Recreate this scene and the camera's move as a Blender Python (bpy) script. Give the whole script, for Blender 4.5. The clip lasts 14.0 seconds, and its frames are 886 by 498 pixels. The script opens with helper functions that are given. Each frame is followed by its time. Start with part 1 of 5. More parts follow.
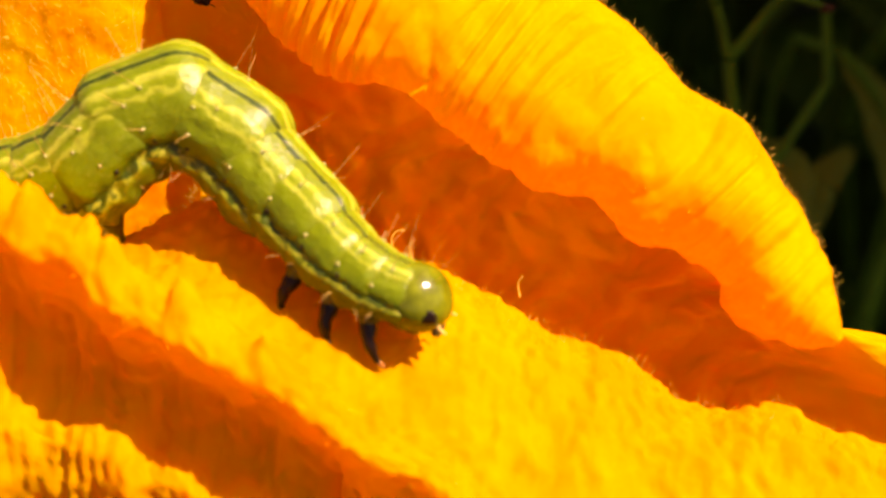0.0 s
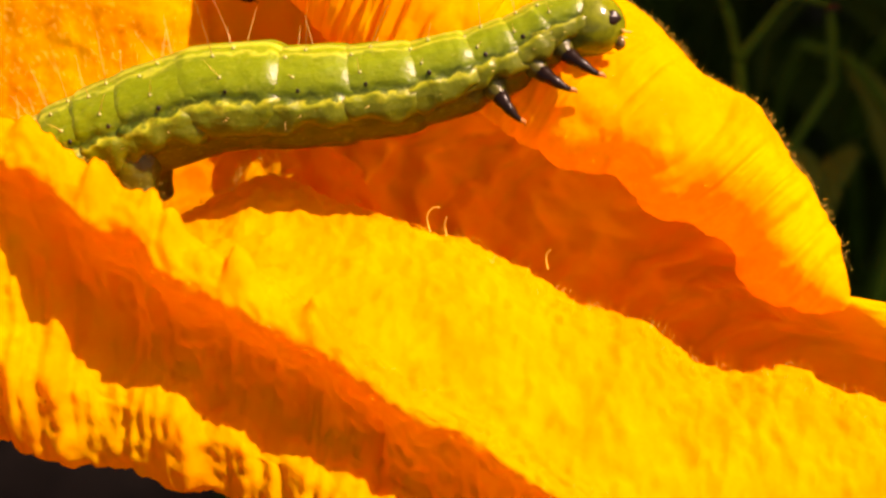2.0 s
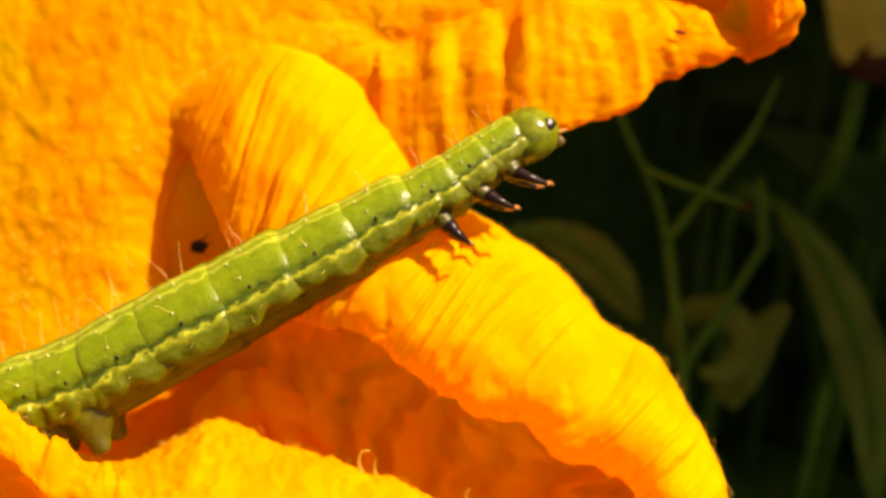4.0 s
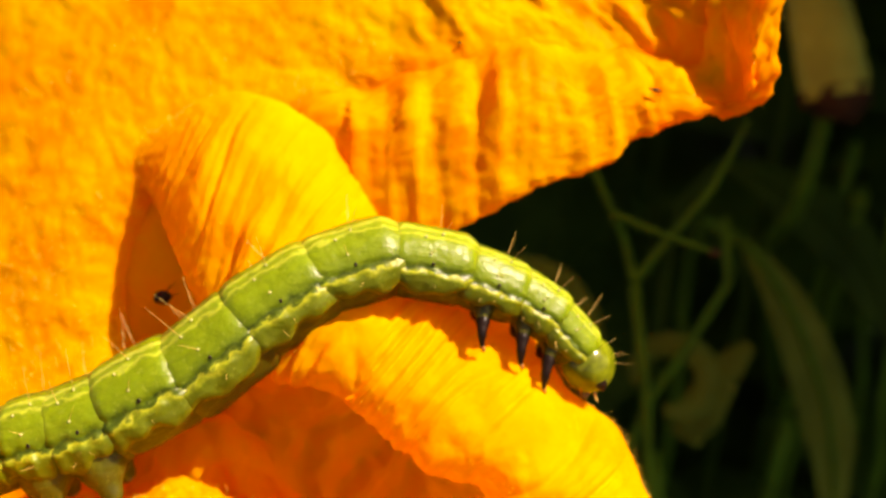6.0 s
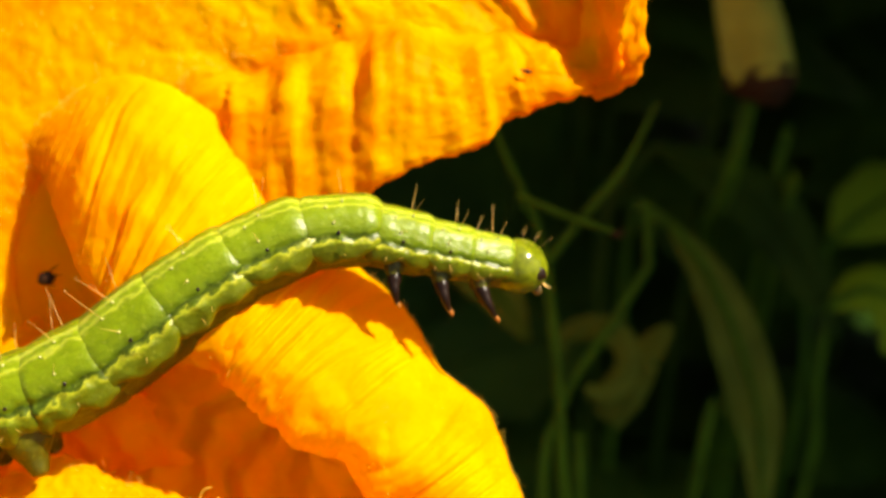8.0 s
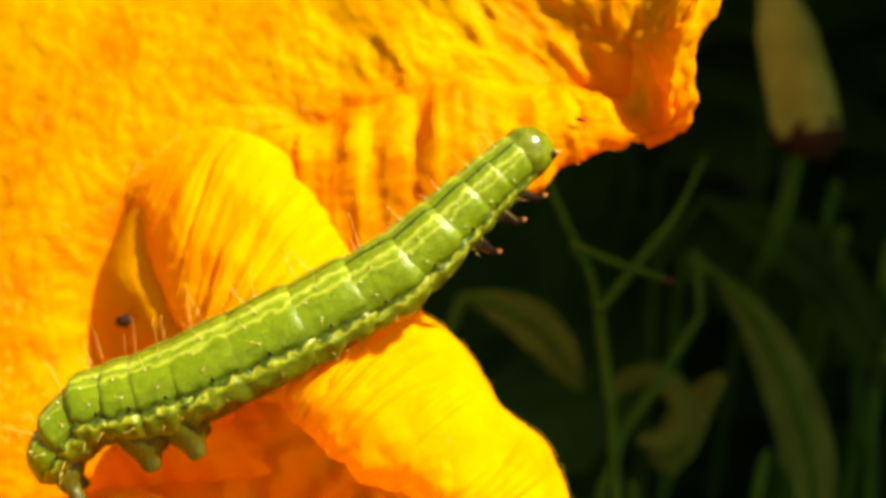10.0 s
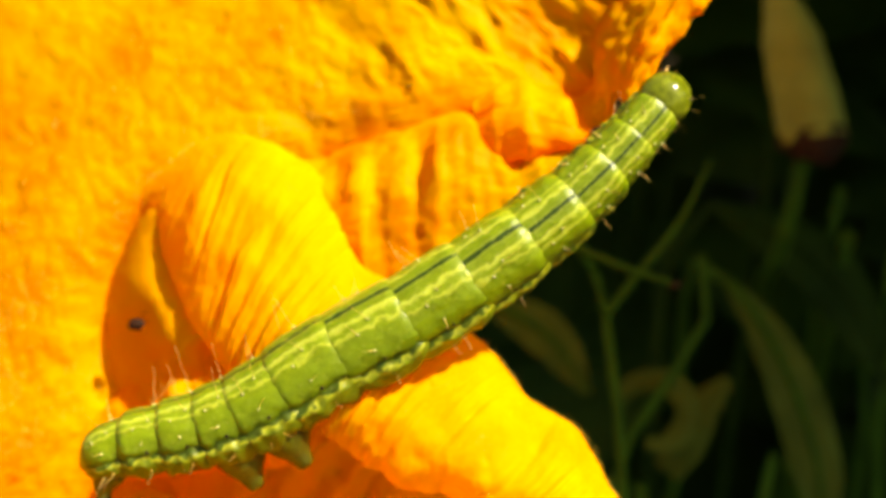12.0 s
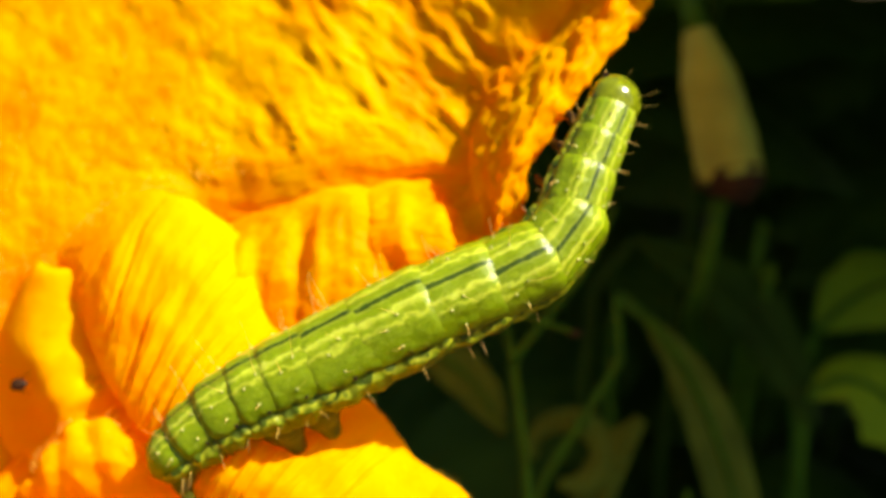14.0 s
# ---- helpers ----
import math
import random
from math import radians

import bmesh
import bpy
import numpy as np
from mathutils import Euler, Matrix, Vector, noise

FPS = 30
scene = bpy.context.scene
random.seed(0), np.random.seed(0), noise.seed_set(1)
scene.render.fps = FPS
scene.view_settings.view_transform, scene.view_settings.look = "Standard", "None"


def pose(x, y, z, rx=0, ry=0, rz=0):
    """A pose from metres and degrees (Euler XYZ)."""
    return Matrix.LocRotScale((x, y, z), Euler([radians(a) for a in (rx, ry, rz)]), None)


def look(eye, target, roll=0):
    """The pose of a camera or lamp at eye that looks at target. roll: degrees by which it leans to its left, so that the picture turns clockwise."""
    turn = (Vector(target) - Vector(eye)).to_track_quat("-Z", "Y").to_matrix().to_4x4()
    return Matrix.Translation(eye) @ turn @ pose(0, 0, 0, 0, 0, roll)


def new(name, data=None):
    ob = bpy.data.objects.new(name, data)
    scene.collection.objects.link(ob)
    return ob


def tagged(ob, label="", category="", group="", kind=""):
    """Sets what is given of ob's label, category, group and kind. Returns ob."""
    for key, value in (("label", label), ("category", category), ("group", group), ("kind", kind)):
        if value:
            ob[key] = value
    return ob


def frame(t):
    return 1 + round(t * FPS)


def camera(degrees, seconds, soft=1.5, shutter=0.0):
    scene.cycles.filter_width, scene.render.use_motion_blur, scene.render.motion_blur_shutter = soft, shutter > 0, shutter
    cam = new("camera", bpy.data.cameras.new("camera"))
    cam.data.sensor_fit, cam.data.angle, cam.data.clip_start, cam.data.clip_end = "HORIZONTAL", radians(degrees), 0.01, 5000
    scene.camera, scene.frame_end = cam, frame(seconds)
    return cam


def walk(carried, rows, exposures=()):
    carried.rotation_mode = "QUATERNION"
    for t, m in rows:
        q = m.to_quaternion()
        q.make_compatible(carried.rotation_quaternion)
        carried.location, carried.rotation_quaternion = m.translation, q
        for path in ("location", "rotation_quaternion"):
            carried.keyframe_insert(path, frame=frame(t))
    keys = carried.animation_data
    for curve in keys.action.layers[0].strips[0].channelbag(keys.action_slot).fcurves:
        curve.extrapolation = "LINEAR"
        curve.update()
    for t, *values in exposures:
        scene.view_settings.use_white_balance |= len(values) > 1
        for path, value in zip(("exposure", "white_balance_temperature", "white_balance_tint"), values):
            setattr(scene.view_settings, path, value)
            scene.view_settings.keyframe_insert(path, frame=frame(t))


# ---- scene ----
# Lengths of the plant and the caterpillar are in millimetres in the blossom's own frame
# (x to the right, y away from the viewer, z up the blossom); TILT leans that frame into the world.
MM = 0.001
TILT = pose(0, 0, 0.22, -38, 0, 0)
cam = camera(40, 14.0, soft=2.5)
walk(cam, [
    (0, TILT @ pose(-0.00322, -0.05104, -0.01105, 87.97, -0.94, 1.52)),
    (0.5, TILT @ pose(-0.00157, -0.05096, -0.01181, 87.54, -0.33, 1.19)),
    (1, TILT @ pose(-0.00127, -0.05127, -0.01306, 88.59, -0.54, 1.88)),
    (1.5, TILT @ pose(-0.00126, -0.05234, -0.01453, 90.56, -0.46, 3.16)),
    (2, TILT @ pose(-0.00426, -0.05461, -0.01315, 89.17, -0.57, 1.81)),
    (2.5, TILT @ pose(-0.00184, -0.05681, -0.01005, 89.41, 0.19, 2.01)),
    (3, TILT @ pose(0.00081, -0.05914, -0.00635, 90.83, 0.28, 3.34)),
    (3.5, TILT @ pose(0.00114, -0.05968, -0.00566, 91.12, 0.33, 3.79)),
    (3.7, TILT @ pose(0.00049, -0.06052, -0.00409, 90.65, 0.45, 2.75)),
    (5.8, TILT @ pose(-0.00241, -0.06001, 0.00011, 91.16, -0.24, -0.07)),
    (6, TILT @ pose(-0.00148, -0.05975, -0.00000, 90.67, -0.47, -0.41)),
    (6.5, TILT @ pose(0.00000, -0.06000, 0.00000, 90.73, -0.20, -0.68)),
    (7, TILT @ pose(0.00136, -0.05974, 0.00034, 90.48, -0.13, -0.88)),
    (7.2, TILT @ pose(0.00220, -0.05968, -0.00004, 90.03, -0.14, -1.23)),
    (9.3, TILT @ pose(0.00581, -0.06235, -0.00122, 92.96, -0.22, 1.17)),
    (9.5, TILT @ pose(0.00481, -0.06221, -0.00194, 93.62, 0.15, 1.11)),
    (10, TILT @ pose(0.00401, -0.06320, -0.00180, 93.30, 0.00, 1.67)),
    (10.5, TILT @ pose(0.00393, -0.06396, -0.00217, 93.50, 0.01, 1.88)),
    (11, TILT @ pose(0.00412, -0.06314, -0.00224, 93.61, 0.36, 1.57)),
    (11.5, TILT @ pose(0.00485, -0.06381, -0.00181, 93.61, 0.16, 1.93)),
    (12, TILT @ pose(0.00409, -0.06414, -0.00214, 93.72, 0.11, 2.08)),
    (12.5, TILT @ pose(0.00410, -0.06387, -0.00149, 93.63, 0.14, 1.93)),
    (13, TILT @ pose(0.00668, -0.06362, -0.00098, 94.16, 0.63, 1.52)),
    (13.5, TILT @ pose(0.00833, -0.06399, -0.00005, 94.17, 0.61, 1.20)),
    (14, TILT @ pose(0.00932, -0.06446, 0.00112, 93.80, 0.14, 0.97)),
], [(0.0, 0.78, 8800, 42), (2.5, 0.80, 8800, 42), (3.7, 0.82, 8400, 30), (6.0, 0.85, 8200, 24), (7.2, 0.88, 7800, 15), (9.3, 0.97, 7400, 4), (10.5, 0.97, 7500, 8), (12.5, 0.98, 7600, 10), (13.2, 0.98, 7600, 9), (14.0, 1.05, 7400, 3)])
cam.data.dof.use_dof = True
cam.data.dof.focus_distance = 0.053
cam.data.dof.aperture_fstop = 42

# ---- light ----
SUN = (TILT.to_3x3() @ Vector((0.56, -0.50, 0.66))).normalized()
world = bpy.data.worlds.new("sky")
scene.world = world
world.use_nodes = True
sky = world.node_tree.nodes.new("ShaderNodeTexSky")
sky.sky_type = "NISHITA"
sky.sun_disc = False
sky.air_density, sky.dust_density, sky.ozone_density = 0.7, 4.0, 0.4
sky.sun_elevation = math.asin(SUN.z)
sky.sun_rotation = math.atan2(SUN.x, SUN.y)
background = world.node_tree.nodes["Background"]
background.inputs[1].default_value = 0.07
world.node_tree.links.new(sky.outputs[0], background.inputs[0])
sun = new("sun", bpy.data.lights.new("sun", "SUN"))
sun.data.energy = 5.0
sun.data.angle = radians(0.5)
sun.data.color = (1.0, 0.95, 0.86)
sun.matrix_world = look(SUN * 5, (0, 0, 0))


# ---- material helpers ----
class Nodes:
    """Short ways to wire a node material."""

    def __init__(self, name):
        self.mat = bpy.data.materials.new(name)
        self.mat.use_nodes = True
        self.tree = self.mat.node_tree
        self.bsdf = self.tree.nodes["Principled BSDF"]
        self.out = self.tree.nodes["Material Output"]

    def add(self, kind, **values):
        node = self.tree.nodes.new(kind)
        for key, value in values.items():
            node.inputs[key.replace("_", " ")].default_value = value
        return node

    def link(self, a, b):
        self.tree.links.new(a, b)

    def coords(self, scale=(1, 1, 1)):
        tc = self.add("ShaderNodeTexCoord")
        mp = self.add("ShaderNodeMapping")
        mp.inputs["Scale"].default_value = scale
        self.link(tc.outputs["Object"], mp.inputs["Vector"])
        return mp.outputs["Vector"]

    def noise(self, scale, detail=4.0, rough=0.55, vector=None):
        n = self.add("ShaderNodeTexNoise", Scale=scale, Detail=detail, Roughness=rough)
        self.link(vector if vector else self.coords(), n.inputs["Vector"])
        return n.outputs["Fac"]

    def ramp(self, fac, stops, interpolation="LINEAR"):
        r = self.add("ShaderNodeValToRGB")
        r.color_ramp.interpolation = interpolation
        while len(r.color_ramp.elements) < len(stops):
            r.color_ramp.elements.new(0.5)
        for e, (p, c) in zip(r.color_ramp.elements, stops):
            e.position, e.color = p, (*c, 1)
        self.link(fac, r.inputs["Fac"])
        return r.outputs["Color"]

    def mix(self, fac, a, b, blend="MIX"):
        m = self.add("ShaderNodeMix")
        m.data_type, m.blend_type = "RGBA", blend
        if isinstance(fac, float):
            m.inputs["Factor"].default_value = fac
        else:
            self.link(fac, m.inputs["Factor"])
        for sock, v in ((m.inputs[6], a), (m.inputs[7], b)):
            if isinstance(v, tuple):
                sock.default_value = (*v, 1)
            else:
                self.link(v, sock)
        return m.outputs[2]

    def math(self, op, a, b=0.0):
        m = self.add("ShaderNodeMath")
        m.operation = op
        for sock, v in zip(m.inputs, (a, b)):
            if isinstance(v, (int, float)):
                sock.default_value = v
            else:
                self.link(v, sock)
        return m.outputs[0]

    def bump(self, height, strength, distance):
        b = self.add("ShaderNodeBump", Strength=strength, Distance=distance)
        self.link(height, b.inputs["Height"])
        self.link(b.outputs["Normal"], self.bsdf.inputs["Normal"])
        return b.outputs["Normal"]


def simple(name, colour, roughness=0.5, vary=0.25, scale=600.0, specular=0.5, bump=0.0):
    n = Nodes(name)
    dark = tuple(c * (1 - vary) for c in colour)
    light = tuple(min(1, c * (1 + vary)) for c in colour)
    f = n.noise(scale)
    n.link(n.ramp(f, [(0.3, dark), (0.7, light)]), n.bsdf.inputs["Base Color"])
    n.bsdf.inputs["Roughness"].default_value = roughness
    n.bsdf.inputs["Specular IOR Level"].default_value = specular
    if bump:
        n.bump(f, 0.6, bump)
    return n.mat


def petal_material(name, low, high, through_colour, amount, streak):
    """A thin petal: it scatters light back and lets some of it through, with fine veins and a mealy grain."""
    n = Nodes(name)
    grain = n.noise(2600.0, 5.0, 0.65)
    cloud = n.noise(260.0, 3.0)
    veins = n.noise(420.0, 4.0, 0.6, n.coords(streak))
    fac = n.math("ADD", n.math("MULTIPLY", cloud, 0.48), n.math("ADD", n.math("MULTIPLY", veins, 0.27), n.math("MULTIPLY", grain, 0.25)))
    colour = n.ramp(fac, [(0.40, low), (0.58, high)])
    n.link(colour, n.bsdf.inputs["Base Color"])
    n.bsdf.inputs["Roughness"].default_value = 0.62
    n.bsdf.inputs["Specular IOR Level"].default_value = 0.08
    n.bsdf.inputs["Sheen Weight"].default_value = 0.03
    n.bsdf.inputs["Sheen Tint"].default_value = (1.0, 0.8, 0.2, 1)
    height = n.math("ADD", n.math("MULTIPLY", grain, 0.5), veins)
    normal = n.bump(height, 0.5, 0.00013)
    t = n.add("ShaderNodeBsdfTranslucent")
    n.link(n.mix(0.75, colour, through_colour), t.inputs["Color"])
    n.link(normal, t.inputs["Normal"])
    m = n.add("ShaderNodeMixShader", Fac=amount)
    n.link(n.bsdf.outputs[0], m.inputs[1])
    n.link(t.outputs[0], m.inputs[2])
    n.link(m.outputs[0], n.out.inputs["Surface"])
    return n.mat


def leaf_material(name, low, high, amount=0.25):
    n = Nodes(name)
    cloud = n.noise(120.0, 4.0)
    colour = n.ramp(cloud, [(0.3, low), (0.7, high)])
    n.link(colour, n.bsdf.inputs["Base Color"])
    n.bsdf.inputs["Roughness"].default_value = 0.6
    n.bsdf.inputs["Specular IOR Level"].default_value = 0.06
    n.bump(n.noise(500.0, 5.0), 0.5, 0.0004)
    t = n.add("ShaderNodeBsdfTranslucent")
    n.link(n.mix(0.5, colour, (0.12, 0.22, 0.01)), t.inputs["Color"])
    m = n.add("ShaderNodeMixShader", Fac=amount)
    n.link(n.bsdf.outputs[0], m.inputs[1])
    n.link(t.outputs[0], m.inputs[2])
    n.link(m.outputs[0], n.out.inputs["Surface"])
    return n.mat


def skin_material():
    """Green skin with a dark line down the back, wavy pale lines beside it, a yellow line along the flank and an olive
    belly; below the yellow line the colour is darkened for underside shade.
    """
    n = Nodes("caterpillar_skin")
    tc = n.add("ShaderNodeTexCoord")
    sep = n.add("ShaderNodeSeparateXYZ")
    n.link(tc.outputs["Object"], sep.inputs[0])
    angle = n.math("DIVIDE", n.math("ARCTAN2", n.math("ABSOLUTE", sep.outputs["Y"]), sep.outputs["Z"]), math.pi)
    info = n.add("ShaderNodeObjectInfo")
    shift = n.add("ShaderNodeVectorMath")
    shift.operation = "ADD"
    n.link(tc.outputs["Object"], shift.inputs[0])
    n.link(info.outputs["Random"], shift.inputs[1])
    own = shift.outputs[0]
    wave = n.math("MULTIPLY", n.math("SUBTRACT", n.noise(1500.0, 3.0, 0.5, own), 0.5), 0.14)
    calm = n.math("MINIMUM", n.math("ADD", n.math("MULTIPLY", angle, 7.0), 0.08), 1.0)
    fac = n.math("ADD", angle, n.math("MULTIPLY", wave, calm))
    colour = n.ramp(fac, [
        (0.000, (0.028, 0.056, 0.002)), (0.013, (0.032, 0.063, 0.002)), (0.024, (0.233, 0.284, 0.017)), (0.040, (0.163, 0.222, 0.003)),
        (0.090, (0.186, 0.249, 0.003)), (0.106, (0.420, 0.462, 0.053)), (0.128, (0.358, 0.406, 0.032)), (0.150, (0.211, 0.277, 0.005)),
        (0.180, (0.201, 0.267, 0.004)), (0.192, (0.360, 0.406, 0.032)), (0.206, (0.330, 0.375, 0.023)), (0.222, (0.171, 0.230, 0.002)),
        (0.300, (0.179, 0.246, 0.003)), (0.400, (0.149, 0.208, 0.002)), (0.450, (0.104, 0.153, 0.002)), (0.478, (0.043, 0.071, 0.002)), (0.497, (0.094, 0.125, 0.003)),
        # past the yellow line, shade of the underside is put into the colours
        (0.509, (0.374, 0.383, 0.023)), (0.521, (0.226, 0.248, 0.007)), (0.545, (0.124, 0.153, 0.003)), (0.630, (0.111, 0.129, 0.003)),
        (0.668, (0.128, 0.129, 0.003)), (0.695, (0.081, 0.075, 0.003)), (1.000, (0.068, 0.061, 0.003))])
    mottle = n.noise(1900.0, 4.0, 0.6, own)
    colour = n.mix(0.30, colour, n.ramp(mottle, [(0.36, (0.55, 0.62, 0.45)), (0.62, (1.0, 1.0, 1.0))]), "MULTIPLY")
    fleck = n.ramp(n.noise(4200.0, 2.0, 0.5, own), [(0.60, (0.0, 0.0, 0.0)), (0.70, (1.0, 1.0, 1.0))])
    colour = n.mix(n.math("MULTIPLY", fleck, 0.20), colour, (0.36, 0.40, 0.06))
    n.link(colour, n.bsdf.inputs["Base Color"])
    n.bsdf.inputs["Roughness"].default_value = 0.37
    n.bsdf.inputs["Specular IOR Level"].default_value = 0.36
    n.bsdf.inputs["Subsurface Weight"].default_value = 0.5
    n.bsdf.inputs["Subsurface Radius"].default_value = (0.5, 0.7, 0.1)
    n.bsdf.inputs["Subsurface Scale"].default_value = 0.0009
    stretch = n.add("ShaderNodeVectorMath")
    stretch.operation = "MULTIPLY"
    n.link(own, stretch.inputs[0])
    stretch.inputs[1].default_value = (0.35, 1.0, 1.0)
    rows = n.noise(2600.0, 3.0, 0.6, stretch.outputs[0])
    n.bump(n.math("ADD", n.math("MULTIPLY", rows, 0.6), n.math("ADD", n.noise(1300.0, 4.0, 0.6, own), n.noise(600.0, 2.0, 0.5, own))), 0.45, 0.00022)
    return n.mat


MAIN = petal_material("petal_upper", (1.0, 0.30, 0.001), (1.0, 0.52, 0.002), (1.0, 0.36, 0.001), 0.50, (1.0, 1.0, 0.35))
RIDGE = petal_material("petal_fold", (1.0, 0.42, 0.001), (1.0, 0.56, 0.002), (1.0, 0.48, 0.001), 0.52, (1.0, 0.4, 0.5))
HOLLOW = petal_material("petal_hollow", (1.0, 0.38, 0.001), (1.0, 0.49, 0.002), (1.0, 0.44, 0.001), 0.40, (0.5, 1.0, 1.6))
LOWER = petal_material("petal_lower", (1.0, 0.40, 0.001), (1.0, 0.54, 0.002), (1.0, 0.42, 0.001), 0.55, (1.6, 0.5, 0.5))
FUZZ = simple("petal_hair", (1.0, 0.66, 0.08), 0.5, 0.1)
SKIN = skin_material()
HEAD = simple("head_capsule", (0.13, 0.155, 0.006), 0.14, 0.45, 1600.0, 0.4)
BLACK = simple("dark_chitin", (0.014, 0.006, 0.003), 0.28, 0.4, 2000.0, 0.25)
TIP = simple("leg_tip", (0.40, 0.15, 0.03), 0.35)
BRISTLE = simple("bristle", (0.72, 0.47, 0.11), 0.35, 0.1)
PEARL = simple("tubercle", (0.46, 0.46, 0.16), 0.18, 0.15)
MOUTH = simple("mouth_parts", (0.12, 0.07, 0.012), 0.3)
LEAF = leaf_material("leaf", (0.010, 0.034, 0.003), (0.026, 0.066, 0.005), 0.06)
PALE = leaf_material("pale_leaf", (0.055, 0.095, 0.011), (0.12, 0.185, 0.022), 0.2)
# LIME has the sunlit look put into its colour, far brighter than LEAF
LIME = leaf_material("leaf_sunlit_tone", (0.16, 0.32, 0.015), (0.25, 0.44, 0.025), 0.3)
STEM = simple("green_stem", (0.040, 0.12, 0.007), 0.6, 0.3, 300.0, 0.08)
WITHERED = simple("withered_blossom", (0.33, 0.40, 0.06), 0.7, 0.25, 250.0, 0.2, 0.0004)
BROWN = simple("brown_withered", (0.045, 0.022, 0.008), 0.8, 0.5, 400.0, 0.2, 0.0005)
SOIL = simple("soil", (0.030, 0.021, 0.013), 0.95, 0.6, 40.0, 0.1, 0.004)
DROPPING = simple("dark_speck", (0.030, 0.011, 0.004), 0.5, 0.5, 3000.0, 0.12)


# ---- geometry helpers ----
def thing(name, base, label, category, group="", kind=""):
    """An Empty at base (millimetres in the blossom's frame) that carries the parts of a thing."""
    ob = new(name)
    ob.empty_display_size = 0.004
    ob.matrix_world = TILT @ Matrix.Translation(Vector(base) * MM)
    ob["base"] = tuple(base)
    return tagged(ob, label, category, group, kind)


def mesh_part(name, verts, faces, material, parent, label="", shift=None, smooth=True):
    """Links one mesh under a thing; verts are in millimetres in the blossom's frame unless shift is (0, 0, 0)."""
    base = np.array(shift if shift is not None else parent["base"][:])
    me = bpy.data.meshes.new(name)
    me.from_pydata([tuple(v) for v in (np.asarray(verts, float) - base) * MM], [], faces)
    me.materials.append(material)
    if smooth:
        me.polygons.foreach_set("use_smooth", [True] * len(me.polygons))
    me.update()
    ob = new(name, me)
    ob.parent = parent
    return tagged(ob, label)


def spline(points, count):
    """A smooth curve through the points, resampled evenly along its length."""
    p = np.asarray(points, float)
    ext = np.vstack([2 * p[0] - p[1], p, 2 * p[-1] - p[-2]])
    fine = []
    for i in range(1, len(ext) - 2):
        for k in range(24):
            t = k / 24
            a, b, c, d = ext[i - 1], ext[i], ext[i + 1], ext[i + 2]
            fine.append(0.5 * (2 * b + (c - a) * t + (2 * a - 5 * b + 4 * c - d) * t * t + (3 * b - a - 3 * c + d) * t ** 3))
    fine.append(p[-1])
    fine = np.array(fine)
    s = np.r_[0, np.cumsum(np.linalg.norm(np.diff(fine, axis=0), axis=1))]
    q = np.linspace(0, s[-1], count)
    return np.stack([np.interp(q, s, fine[:, k]) for k in range(p.shape[1])], 1)


def loft(rows, nu, nv):
    """A grid of nu x nv points through the given rows (curves across the sheet, in order)."""
    p = np.array([spline(r, nu) for r in rows])
    p = np.concatenate([2 * p[:1] - p[1:2], p, 2 * p[-1:] - p[-2:-1]])
    out = np.empty((nu, nv, 3))
    for j in range(nv):
        q = j / (nv - 1) * (len(rows) - 1)
        i = min(int(q), len(rows) - 2)
        t = q - i
        a, b, c, d = p[i:i + 4]
        out[:, j] = 0.5 * (2 * b + (c - a) * t + (2 * a - 5 * b + 4 * c - d) * t * t + (3 * b - a - 3 * c + d) * t ** 3)
    return out


def normals(grid):
    du, dv = np.gradient(grid, axis=0), np.gradient(grid, axis=1)
    n = np.cross(du, dv)
    return n / (np.linalg.norm(n, axis=2, keepdims=True) + 1e-9)


def grid_faces(nu, nv):
    return [(i * nv + j, (i + 1) * nv + j, (i + 1) * nv + j + 1, i * nv + j + 1) for i in range(nu - 1) for j in range(nv - 1)]


def fractal(x, y, z, octaves=4):
    x, y, z = 0.36 * x + 0.48 * y - 0.8 * z + 5.3, -0.8 * x + 0.6 * y + 1.7, 0.48 * x + 0.64 * y + 0.6 * z + 9.1
    return noise.fractal(Vector((x, y, z)), 0.9, 2.1, octaves)


def displaced(grid, height):
    """The grid pushed along its normals by height(u, v, point)."""
    n = normals(grid)
    nu, nv = grid.shape[:2]
    h = np.array([[height(i / (nu - 1), j / (nv - 1), grid[i, j]) for j in range(nv)] for i in range(nu)])
    return grid + n * h[:, :, None]


def tube(points, radii, sides=8, count=24):
    """A closed tapered tube along a curve."""
    c = spline(points, count)
    r = np.interp(np.linspace(0, 1, count), np.linspace(0, 1, len(radii)), radii)
    t = np.gradient(c, axis=0)
    t /= np.linalg.norm(t, axis=1, keepdims=True)
    side = np.cross(t[0], (0.31, 0.87, 0.38))
    verts, faces = [], []
    for i in range(count):
        side = side - t[i] * (side @ t[i])
        side /= np.linalg.norm(side)
        up = np.cross(t[i], side)
        for k in range(sides):
            a = 2 * math.pi * k / sides
            verts.append(c[i] + r[i] * (math.cos(a) * side + math.sin(a) * up))
    for i in range(count - 1):
        for k in range(sides):
            j = (k + 1) % sides
            faces.append((i * sides + k, i * sides + j, (i + 1) * sides + j, (i + 1) * sides + k))
    faces.append(tuple(range(sides))[::-1])
    faces.append(tuple((count - 1) * sides + k for k in range(sides)))
    return verts, faces


